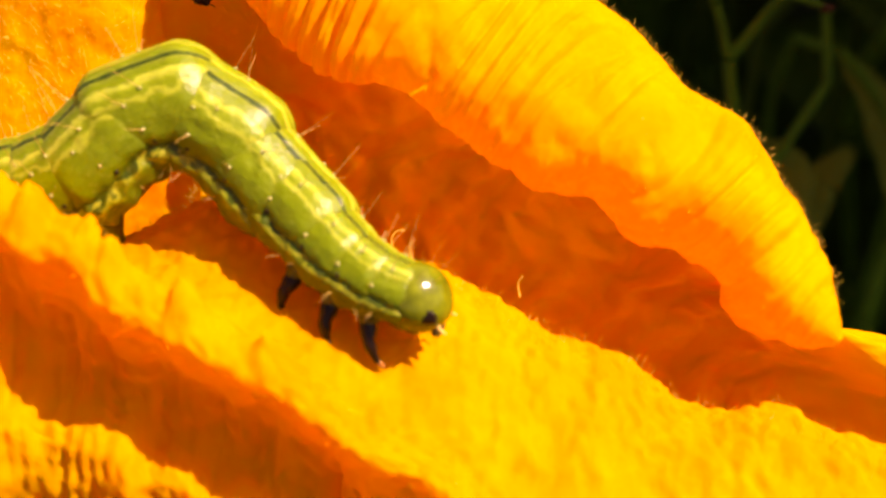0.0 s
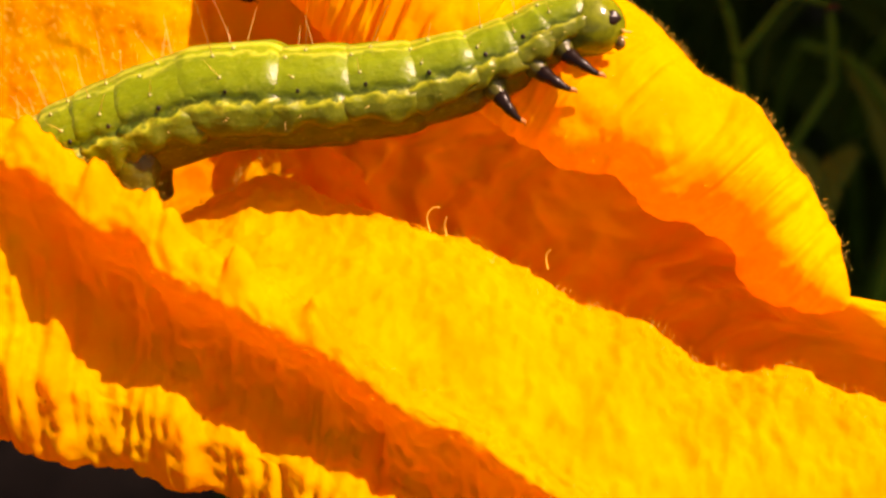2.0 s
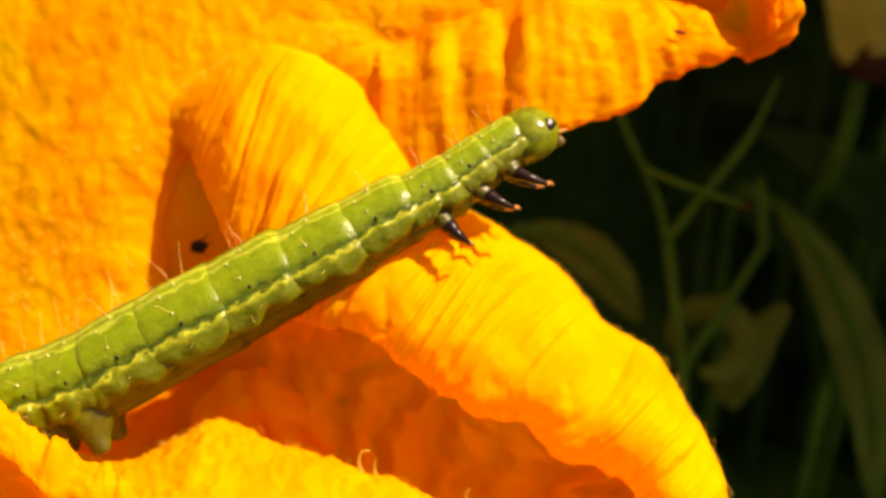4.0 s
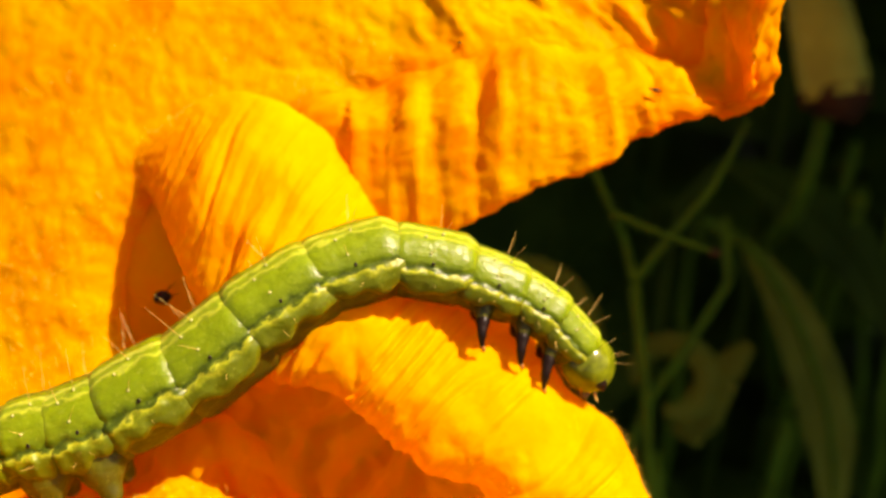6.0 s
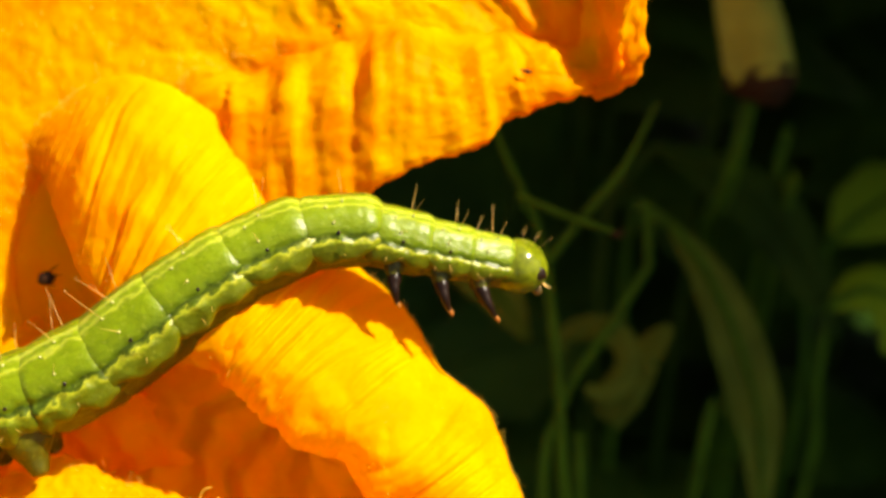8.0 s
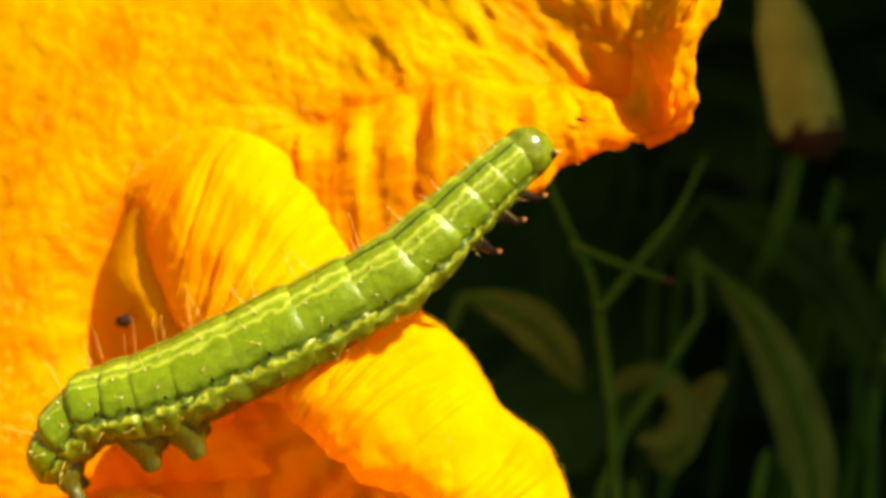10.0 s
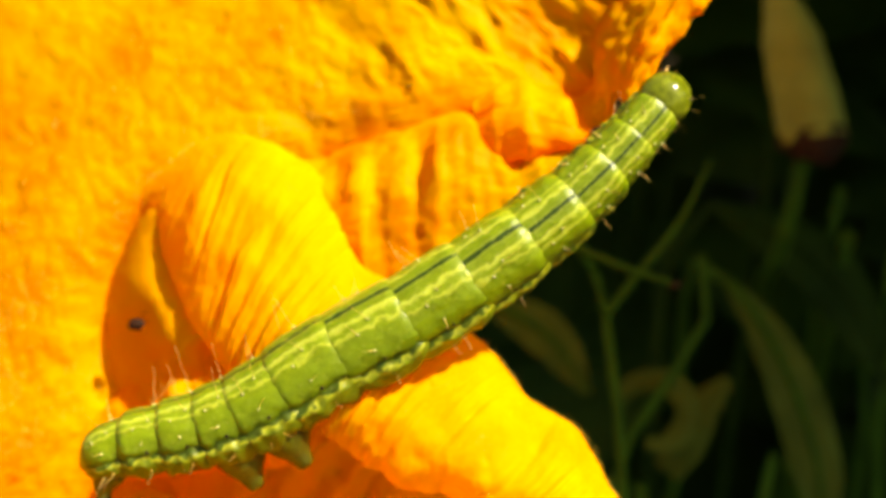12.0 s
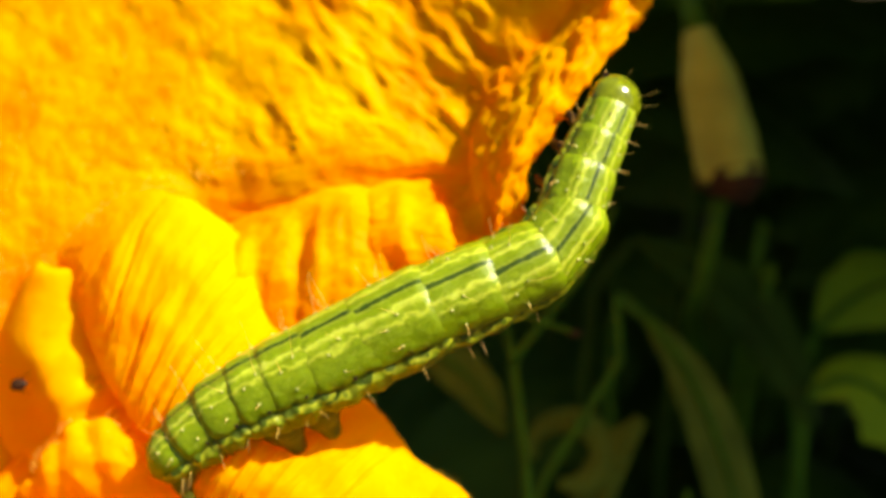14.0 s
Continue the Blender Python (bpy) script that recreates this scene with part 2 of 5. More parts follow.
def hairs(roots, directions, length, radius, seed, bend=0.35):
    """Many short tapering curved hairs in one mesh."""
    rng = np.random.default_rng(seed)
    verts, faces = [], []
    for p, d in zip(roots, directions):
        d = d + rng.normal(0, 0.35, 3)
        d /= np.linalg.norm(d)
        ln = length * rng.uniform(0.4, 1.3)
        e1 = np.cross(d, (0.2, 1.0, 0.3))
        e1 /= np.linalg.norm(e1)
        e2 = np.cross(d, e1)
        w = rng.normal(0, bend, 2)
        base = len(verts)
        for k, (f, r) in enumerate(((0, 1.0), (0.55, 0.7))):
            c = p + d * ln * f + (e1 * w[0] + e2 * w[1]) * ln * f * f
            for a in (0, 2.1, 4.2):
                verts.append(c + radius * r * (math.cos(a) * e1 + math.sin(a) * e2))
        verts.append(p + d * ln + (e1 * w[0] + e2 * w[1]) * ln)
        for a in range(3):
            b = (a + 1) % 3
            faces += [(base + a, base + b, base + 3 + b, base + 3 + a), (base + 3 + a, base + 3 + b, base + 6)]
    return verts, faces


DOWN = np.array((0, 0.6157, -0.788))      # the world's downward direction in the blossom's frame


def to_ground(p, z=0.0):
    """The point of the ground under p."""
    w = (TILT @ Vector(np.asarray(p) * MM)).z
    return np.asarray(p, float) + DOWN * (w - z) / MM


# ---- ground ----
def ground():
    bm = bmesh.new()
    ring = [0.0, 0.15, 0.3, 0.45, 0.6, 0.9, 1.4, 2.5, 6, 20, 80, 400, 2000]
    rows = []
    for r in ring:
        row = []
        for k in range(48):
            a = 2 * math.pi * k / 48
            x, y = r * math.cos(a), 0.2 + r * math.sin(a)
            h = 0.012 * fractal(x * 9, y * 9, 0.3) if r < 6 else 0
            row.append(bm.verts.new((x, y, h - 0.012)))
        rows.append(row)
    for a, b in zip(rows, rows[1:]):
        for k in range(48):
            j = (k + 1) % 48
            if a is rows[0]:
                bm.faces.new((a[0], b[k], b[j]))
            else:
                bm.faces.new((a[k], b[k], b[j], a[j]))
    for v in rows[0][1:]:
        bm.verts.remove(v)
    me = bpy.data.meshes.new("ground")
    bm.to_mesh(me)
    bm.free()
    me.materials.append(SOIL)
    tagged(new("ground", me), "dark bare garden soil in the shade of the plants", "ground", kind="structure")


ground()

# ---- squash blossom ----
# Lines of the blossom: back outline and front lip of the rolled fold, rear edge and front lip of the lower petal, rim of the upper petal
FOLD_BACK = [(-24, 7.4, 4.6), (-20.0, 6.6, 5.8), (-16.8, 5.6, 7.0), (-12.5, 3.9, 8.8), (-8.7, 3.0, 7.8), (-5.8, 3.0, 5.2), (-3.3, 3.0, 1.5), (0.8, 2.5, -1.4), (4.4, 1.5, -4.3), (6.1, 1.0, -6.1),
             (8.1, 0.5, -7.3), (9.4, 0.0, -9.3), (10.3, -0.2, -10.9), (11.0, -0.6, -12.8), (11.3, -1.0, -15.5)]
FOLD_LIP = [(-24, 7.4, 4.2), (-20.4, 6.1, 4.7), (-18.0, 6.0, 4.4), (-16.5, 5.2, 3.3), (-15.5, 3.9, 1.6), (-14.4, 2.6, -0.4), (-12.9, 2.2, -2.7), (-11.4, 1.2, -4.2), (-9.0, 0.0, -5.6), (-6.6, -1.0, -6.2), (-2.8, -1.2, -8.8),
            (-0.5, -1.4, -10.2), (1.6, -1.5, -10.6), (2.9, -1.6, -12.0), (5.1, -1.0, -12.6), (6.7, -1.0, -13.8), (7.2, -1.2, -15.1), (8.5, -1.2, -16.0), (10.6, -1.2, -16.4)]
LOWER_BACK = [(-34, 1, -12), (-24, 1, -12.4), (-18.6, 1.0, -12.8), (-15.9, 0.5, -11.5), (-14.4, 0.3, -10.9), (-12.7, 0.0, -11.0), (-10.7, 0.0, -11.9), (-6.8, -0.2, -13.0), (-3.0, -0.5, -14.5), (-0.5, -0.8, -16.0),
              (3.2, -1.2, -17.3), (5.7, -1.6, -19.0), (9.4, -1.6, -19.0), (12.1, -1.6, -20.1), (22, -1.6, -23)]
LOWER_LIP = [(-32, -7, -7), (-26.7, -7.0, -8.0), (-23.3, -7.0, -9.0), (-21.3, -7.0, -9.6), (-19.3, -7.0, -11.3), (-17.5, -7.0, -11.8), (-16.3, -7.0, -13.4), (-14.3, -7.0, -14.4), (-12.5, -7.0, -15.7),
             (-9.8, -7.0, -17.4), (-7.6, -7.0, -19.4), (-4.4, -7.0, -21.1), (-0.9, -7.0, -23.5), (8, -7, -28), (18, -7, -33)]
LOWER_HEM = [(-31, -7.2, -21), (-26.2, -7.2, -21.9), (-22.9, -7.2, -22.5), (-20.6, -7.2, -23.0), (-16.7, -7.2, -23.8), (-8, -7.2, -27), (3, -7.2, -33), (18, -7.2, -41)]
UPPER_RIM = [(-38, 8, -22), (-26, 7.6, -21), (-16, 7.4, -17), (-9, 6.6, -9), (-4.6, 3.8, -2.0), (-1.2, 2.2, 1.2), (1.4, 1.5, 2.8), (3.6, 1.2, 3.9), (7.4, 1.0, 5.3), (8.5, 1.0, 6.4), (12.4, 1.0, 7.6), (13.8, 1.2, 7.4),
             (14.7, 0.4, 8.1), (15.3, -0.3, 9.2), (15.1, -0.5, 11.8), (16.2, -0.5, 13.9), (17.6, -0.4, 16.1), (19.8, 0.4, 19.6), (25, 3, 27), (31, 5, 34)]
UPPER_CREST = [(-37, 5.2, -14), (-25, 4.8, -13), (-16, 5.5, -7), (-10, 5.8, 2.5), (-6.7, 3.2, 6.6), (-3.5, 2.4, 7.2), (-1.2, 1.8, 8.1), (1.5, 1.4, 8.9), (4.1, 1.2, 9.8), (8.2, 1.0, 9.5), (10.3, 1.0, 9.6),
               (12.9, 0.6, 9.0), (13.8, -0.4, 9.6), (13.7, -1.0, 12.0), (14.5, -1.1, 14.4), (16.0, -1.0, 16.8), (18.1, 0.0, 20.2), (23, 2.6, 28), (29, 4.6, 35)]


LOWER_LIP = [(x, y, z + 0.3 * k) for x, y, z in LOWER_LIP for k in (min(1, max(0, (x + 17.5) / 4)),)]


def shifted(line, dx, dy, dz):
    return [(x + dx, y + dy, z + dz) for x, y, z in line]


def between(a, b, f, y, n=24):
    """A line a fraction f of the way from line a to line b, moved by y in depth."""
    p = spline(a, n) * (1 - f) + spline(b, n) * f
    p[:, 1] += y
    return p


def fuzz_on(grid, count, seed, parent, length, lo=0.0, hi=1.0, name="petal_fuzz", lift=0.6, ends=(0.0, 1.0), base=None):
    """Short pale hairs scattered on a sheet, between two of its rows."""
    rng = np.random.default_rng(seed)
    n = normals(grid)
    n = np.where(n[:, :, 1:2] > 0.2, -n, n)
    nu, nv = grid.shape[:2]
    i = rng.integers(int(ends[0] * (nu - 1)), max(1, int(ends[1] * (nu - 1))), count)
    j = rng.integers(int(lo * (nv - 1)), int(hi * (nv - 1)) + 1, count)
    roots = grid[i, j] + rng.normal(0, 0.12, (count, 3))
    v, f = hairs(roots, n[i, j] + np.array((0, -0.1, lift)), length, 0.009 if length < 0.8 else 0.012, seed)
    ob = mesh_part(name, v, f, FUZZ, parent, "fine pale yellow hairs", shift=base)
    return tagged(ob, kind="stuff")


def blossom():
    flower = thing("squash_blossom", (-14, 14, -34), "crumpled orange-yellow squash blossom in full sun", "flower")

    # upper petal
    valley = [(x - 1.4, y + 2.2 * min(1, max(0, (x + 12) / 8)) + 1.9 * min(1, max(0, (x - 3) / 8)), z + 1.9) for x, y, z in UPPER_CREST]
    inner = [(-40, 8, -8), (-30, 6.6, -4), (-20, 5.2, 2), (-12, 5.2, 9), (-6, 5.4, 13), (0, 5.2, 17), (6, 5.2, 20), (11, 5.4, 24), (17, 6, 31), (24, 7, 40)]
    far = [(-46, 13, 0), (-42, 13, 14), (-36, 13, 26), (-28, 14, 34), (-18, 14, 40), (-8, 14, 45), (4, 14, 50), (18, 13, 56)]
    strip = loft([shifted(UPPER_RIM, -0.4, 1.4, 0.3), UPPER_RIM, between(UPPER_RIM, UPPER_CREST, 0.5, -0.5), UPPER_CREST, valley, shifted(valley, 0, 1.0, 1.0)], 400, 170)

    def skirt(f):
        return [(x + 0.16 * f * k, y + 0.4 * f, z - f * k) for x, y, z in valley for k in (min(1, max(0.6, (9 - x) / 4)),)]

    main = loft([skirt(4.8), skirt(2.4), valley, inner, between(inner, far, 0.4, 0), far], 460, 260)

    def crumple(u, v, p):
        x, y, z = p
        a, c = (x - z) * 0.707, (x + z) * 0.707
        right = min(1.0, max(0.12, (x + 12) / 18)) ** 1.2
        wide = fractal(a * 0.13, c * 0.24, 1.7, 3)
        bend = 0.5 * wide + 0.35 * fractal(a * 0.3, c * 0.3, 8.8, 2)
        fold = 0.5 - math.sqrt(fractal(a * 0.16 + 3 + bend, c * 0.40, 4.1, 2) ** 2 + 0.008)
        pucker = 1.3 * math.sqrt(fractal(a * 0.30 + 9 + bend, c * 0.72 + bend, 6.1, 1) ** 2 + 0.040)
        small = fractal(a * 0.75 + 2, c * 1.5 + bend, 3.3, 3)
        fine = fractal(x * 1.3, y * 1.3, z * 1.3, 4)
        fluff = fractal(x * 0.75 + 5, y * 0.75, z * 0.75, 3)
        near = min(1, max(0.2, (v - 0.36) / 0.10))
        return OUT * (near * right * (0.95 * wide + 0.68 * fold + 0.50 * pucker + 0.18 * small) + 0.08 * fine + (1 - right) * 0.13 * fluff)

    def ruffle(u, v, p):
        x, y, z = p
        on = min(1, max(0, (v - 0.10) / 0.14)) * min(1, max(0, (0.86 - v) / 0.28)) * min(1, max(0, (x + 6) / 4))
        beat = 1.7 * fractal(x * 0.20, z * 0.05, 7, 2) + 1.3 * v
        crests = (0.5 + 0.5 * math.sin(x * 3.5 + 2 * beat)) ** 1.3 * (0.35 + 1.4 * abs(fractal(x * 0.35, z * 0.1, 2, 2)))
        minor = 1 - abs(math.sin(x * 4.1 + 2.4 * beat))
        lobe = fractal(x * 0.42, z * 0.2, 12, 2)
        jag = 0.40 * fractal(x * 1.1, z * 1.1, 9, 3) * max(0.0, 1 - v / 0.35)
        calm = min(1, max(0.25, (12 - x) / 4))
        crinkle = 0.30 * fractal(x * 0.9 + 4, y * 0.9, z * 0.9, 3) * min(1, max(0, (x - 9) / 3))
        return FORE * (on * (0.28 * crests + 0.08 * minor + 0.24 * lobe) * calm + crinkle) + 0.12 * fractal(x * 1.1, y * 1.1, z * 1.1, 4) + jag

    # an uneven crest
    for j in range(170):
        k = max(0.0, 1 - abs(j / 169 - 0.6) / 0.25)
        for i in range(400):
            x, z = strip[i, j, 0], strip[i, j, 2]
            if x > -6:
                strip[i, j, 2] += 1.5 * k * fractal(x * 0.38, 3.0, 7.7, 2)
                strip[i, j, 1] += 1.1 * k * fractal(x * 0.45, 9.0, 2.7, 2)
    FORE = -1 if normals(strip)[220, 80, 1] > 0 else 1
    OUT = -1 if normals(main)[240, 150, 1] > 0 else 1
    strip = displaced(strip, ruffle)
    split = int(np.argmax(strip[:, 102, 0] > 9.6))
    pleated = mesh_part("petal", strip[:split + 1].reshape(-1, 3), grid_faces(split + 1, 170), MAIN, flower, "pleated hanging rim of the upper petal")
    fuzz_on(strip[:split + 1], 250, 12, pleated, 0.2, 0.2, 0.75, ends=(0.3, 0.98), base=flower["base"][:])
    corner = strip[split - 16:].copy()
    for i in range(14):
        corner[i, :, 1] += 2.0 * (1 - i / 14) ** 1.5
    rim = mesh_part("petal", corner.reshape(-1, 3), grid_faces(len(corner), 170), MAIN, flower, "crinkled outer corner of the upper petal")
    fuzz_on(corner, 120, 14, rim, 0.2, 0.2, 0.75, ends=(0.0, 0.6), base=flower["base"][:])
    # the hollow of the pocket beside the roll
    main[:, :, 1] += 3.8 * np.exp(-((main[:, :, 0] + 15.6) / 2.7) ** 2 - ((main[:, :, 2] + 2.4) / 4.5) ** 2)
    main = displaced(main, crumple)
    mesh_part("petal", main.reshape(-1, 3), grid_faces(460, 260), MAIN, flower, "broad crumpled upper petal")
    fuzz_on(main, 4200, 11, flower, 0.5, 0.38, 0.75, ends=(0.0, 0.5))
    fuzz_on(main, 1800, 13, flower, 0.75, 0.40, 0.62, ends=(0.0, 0.36))

    # rolled fold
    def swell(f, depth):
        p = between(FOLD_BACK, FOLD_LIP, f, 0, 60)
        p[:, 1] -= depth * np.clip((p[:, 0] + 20) / 13, 0, 1)
        return p

    rows = [shifted(FOLD_BACK, -1.2, 5.0, -2.0), shifted(FOLD_BACK, -0.3, 1.6, -0.3), FOLD_BACK, swell(0.28, 2.3), swell(0.62, 2.9), swell(0.88, 1.8), FOLD_LIP, shifted(FOLD_LIP, 0.25, 0.5, 0.25), shifted(FOLD_LIP, 0.7, 0.9, 0.8)]
    grid = loft(rows, 520, 110)
    # the upper end of the roll stands forward over the pocket beside it
    for j in range(110):
        f = min(1, max(0, (j / 109 - 0.25) / 0.45))
        x = grid[:, j, 0]
        ahead = 0.25 * f * np.clip((x + 18.5) / 2.5, 0, 1) * np.clip((-9.0 - x) / 4, 0, 1)
        grid[:, j] += (np.array((2.0, -61.0, -1.0)) - grid[:, j]) * (ahead / 62)[:, None]

    def pleats(u, v, p):
        warp = 1.8 * fractal(u * 8, v * 1.2, 2.2, 2) + 1.3 * v
        streak = abs(math.sin(math.pi * (u * 30 + warp))) ** 0.7
        small = abs(math.sin(math.pi * (u * 79 + 2.1 * warp)))
        body = max(0.0, math.sin(math.pi * min(1, max(0, (v - 0.24) / 0.58))))
        body *= min(1, max(0, (p[0] + 17) / 6))
        lumps = 0.28 * min(1, max(0.15, (p[0] + 17) / 6)) * fractal(p[0] * 0.32, p[1] * 0.32, p[2] * 0.32, 2)
        strength = 0.4 + 0.9 * abs(fractal(u * 11, v * 2.5, 5.5, 2)) * 2
        return body * (0.38 * streak + 0.10 * small) * strength * SIDE + lumps + 0.05 * fractal(p[0] * 2.2, p[1] * 2.2, p[2] * 2.2, 3)

    SIDE = 1 if normals(grid)[250, 45, 1] < 0 else -1
    grid = displaced(grid, pleats)
    cut = 295
    for piece, seed, label in ((grid[:cut + 1], 21, "upper half of a rolled petal fold with fine cross pleats"), (grid[cut:], 23, "lower half of a rolled petal fold with fine cross pleats")):
        ob = mesh_part("petal", piece.reshape(-1, 3), grid_faces(len(piece), 110), RIDGE, flower, label)
        fuzz_on(piece, 1300, seed, ob, 0.2, 0.18, 0.36, lift=0.3, base=flower["base"][:])
        fuzz_on(piece, 600, seed + 1, ob, 0.16, 0.36, 0.78, lift=0.2, base=flower["base"][:])
        if seed == 21:
            upper_fold = ob
        else:
            lower_fold = ob

    # hollow between the fold and the lower petal
    top = [(-15.8, 6.4, 5.4), (-14.9, 4.3, 4.6), (-13.0, 4.0, 4.2), (-11.4, 4.4, 3.2), (-8.0, 4.6, 0.4), (-5.0, 4.4, -1.8), (-2, 4.0, -3.8), (0.6, 3.6, -6.0), (2.6, 3.4, -8.0), (4.6, 3.2, -9.8), (6.4, 2.8, -11.4), (8.0, 2.2, -13.4), (9.6, 0.6, -15.2),
           (11.4, -0.6, -15.9), (14.0, -0.9, -16.5), (17.0, -1.0, -17.3), (23, -1, -19.4)]
    second = [(-17.9, 8.0, 2.6), (-16.6, 5.0, 1.9), (-14.4, 3.1, -0.2), (-12.0, 2.3, -3.4), (-9.2, 4.0, -5.8), (-6.0, 5.2, -7.2), (-2.2, 5.2, -9.6), (0.7, 5.0, -11.4), (3.5, 4.6, -13.0), (6.0, 4.2, -14.4), (8.4, 3.2, -15.8), (10.8, 1.2, -16.9),
              (12.8, -0.6, -17.4), (14.4, -1.2, -17.9), (17.4, -1.4, -18.6), (23, -1.4, -20.6)]
    third = [(-19.4, 8.6, -0.6), (-18.0, 6.2, -1.2), (-15.6, 5.0, -3.4), (-13.2, 4.4, -6.8), (-10, 4.9, -9.6), (-6.0, 5.2, -11), (-2.0, 4.8, -13.4), (1, 4.4, -15.0), (4.0, 3.8, -16.6), (7, 3.2, -17.4), (10, 2.2, -18.0), (12.6, 1.2, -18.8), (15, 0.6, -19.8), (23, 0.6, -22.6)]
    bottom = [(-19.6, 8.6, -3.8), (-18.4, 7.2, -4.4), (-16.4, 6.2, -7.0), (-14, 5.4, -11), (-10, 3.6, -14.5), (-5, 2.8, -16.5), (0, 2.4, -19), (5, 1.8, -21.5), (10, 1.4, -21.5), (15, 1.2, -23), (23, 1.2, -26)]
    grid = loft([shifted(top, 0.2, 1.6, 0.2), top, second, third, bottom], 300, 90)

    def creases(u, v, p):
        warp = 0.8 * fractal(u * 6, v * 3, 3.3, 3)
        calm = min(1, max(0.1, (p[0] + 14) / 5)) * min(1, max(0.2, (13 - p[0]) / 5))
        return calm * 0.40 * math.sin(2 * math.pi * (u * 17 + 2.4 * v + warp)) + (0.03 + 0.07 * calm) * fractal(p[0] * 0.9, p[1], p[2] * 0.9, 4) + 0.08 * calm * fractal(p[0] * 1.2 + p[2] * 0.5, p[1], p[2] * 2.0 - p[0] * 0.7, 3) + calm * 0.5 * fractal(p[0] * 0.34, 0, p[2] * 0.34, 3)

    grid = displaced(grid, creases)
    mesh_part("petal", grid.reshape(-1, 3), grid_faces(300, 90), HOLLOW, flower, "shaded deep-orange petal in the hollow under the fold")

    # small lobe of petal standing in front of the hollow
    grid = loft([[(-16, 3.0, -9.5), (-12, 2.0, -9.0), (-8.5, 1.6, -8.6), (-5.5, 2.0, -8.4)], [(-14.8, 1.2, -7.6), (-12.4, -0.1, -6.4), (-9.2, -0.2, -6.2), (-6.8, 0.8, -6.8)],
                 [(-13.8, 1.4, -6.6), (-12.0, 0.3, -4.3), (-9.4, 0.2, -4.0), (-7.6, 1.0, -5.6)], [(-13.4, 2.2, -6.4), (-11.8, 1.4, -4.0), (-9.4, 1.3, -3.8), (-7.6, 1.8, -5.4)]], 70, 40)
    grid = displaced(grid, lambda u, v, p: 0.22 * fractal(p[0] * 0.8, p[1] * 0.8, p[2] * 0.8, 4) + 0.12 * math.sin(p[0] * 3.3 + p[2]))
    lobe = mesh_part("petal", grid.reshape(-1, 3), grid_faces(70, 40), LOWER, flower, "small upturned lobe of orange petal")
    fuzz_on(grid, 250, 41, lobe, 0.4, 0.5, 0.9, base=flower["base"][:])

    # lower petal with its folded-down front
    trough = between(LOWER_BACK, LOWER_LIP, 0.5, 0)
    trough[:, 2] -= np.clip((-8 - trough[:, 0]) / 7, 0, 1) * 1.2 - 0.5 * np.clip((trough[:, 0] + 10) / 4, 0, 1)
    near = between(LOWER_BACK, LOWER_LIP, 0.2, 0)
    near[:, 2] += 0.45 * np.clip((near[:, 0] + 14) / 4, -0.3, 1)
    before = between(LOWER_BACK, LOWER_LIP, 0.85, 0)
    before[:, 2] -= np.clip((-6 - before[:, 0]) / 9, 0, 1) * 0.9
    face = between(LOWER_LIP, LOWER_HEM, 0.38, 0)
    belly = between(LOWER_LIP, LOWER_HEM, 0.60, 0)
    bulge = between(LOWER_LIP, LOWER_HEM, 0.76, 0)
    for row, depth in ((face, 2.4), (belly, 3.0), (bulge, 1.6)):
        row[:, 1] += depth * np.clip((row[:, 0] + 29) / 10, 0.15, 1)
    roll = [(x - 0.3 * k, y - 0.3 - 0.6 * k, z - 0.6 - 0.9 * k) for x, y, z in LOWER_LIP for k in (min(1, max(0, (-5 - x) / 9)),)]
    under = [(x - 0.3 * k, y + 0.7, z - 1.2 - 1.4 * k) for x, y, z in LOWER_LIP for k in (min(1, max(0, (-5 - x) / 9)),)]
    grid = loft([shifted(LOWER_BACK, 0.3, 2.2, -3.2), shifted(LOWER_BACK, 0.1, 0.7, -0.5), LOWER_BACK, near, trough, before, LOWER_LIP, roll, under, face, belly, bulge, shifted(LOWER_HEM, 0, 2.6, 0), shifted(LOWER_HEM, 0, 5, 0.3)], 340, 170)

    def mealy(u, v, p):
        x, y, z = p
        front = min(1, max(0, (v - 0.56) / 0.14)) * min(1, max(0.3, (1 - v) / 0.12))
        rib = front * (1.2 * fractal(x * 0.45, 3, z * 0.11, 2) + 0.45 * fractal(x * 1.1, 7, z * 0.13, 2) + 0.15 * fractal(x * 2.6, 7, z * 0.2, 2))
        return 0.22 * fractal(x * 0.8, y * 0.8, z * 0.8, 4) + 0.15 * fractal(x * 2.6, y * 2.6, z * 2.6, 3) + rib

    grid = displaced(grid, mealy)
    for i in range(340):
        x = grid[i, 78, 0]
        bead = 0.85 * max(0, math.sin(x * 2.2 + 1.6 * fractal(x * 0.6, 1, 1, 2))) ** 0.7 * min(1, max(0, (-8 - x) / 3)) * min(1, max(0.3, (x + 24) / 4))
        for j in range(65, 92):
            k = math.cos((j - 78) / 14 * math.pi / 2) ** 2
            grid[i, j] += np.array((0, -0.5, 1.0)) * bead * k
    mesh_part("petal", grid.reshape(-1, 3), grid_faces(340, 170), LOWER, flower, "sunlit yellow lower petal folded down at the front")
    fuzz_on(grid, 1300, 31, flower, 0.4, 0.14, 0.22, lift=0.9)
    fuzz_on(grid, 2500, 32, flower, 0.18, 0.40, 0.55, lift=0.5)

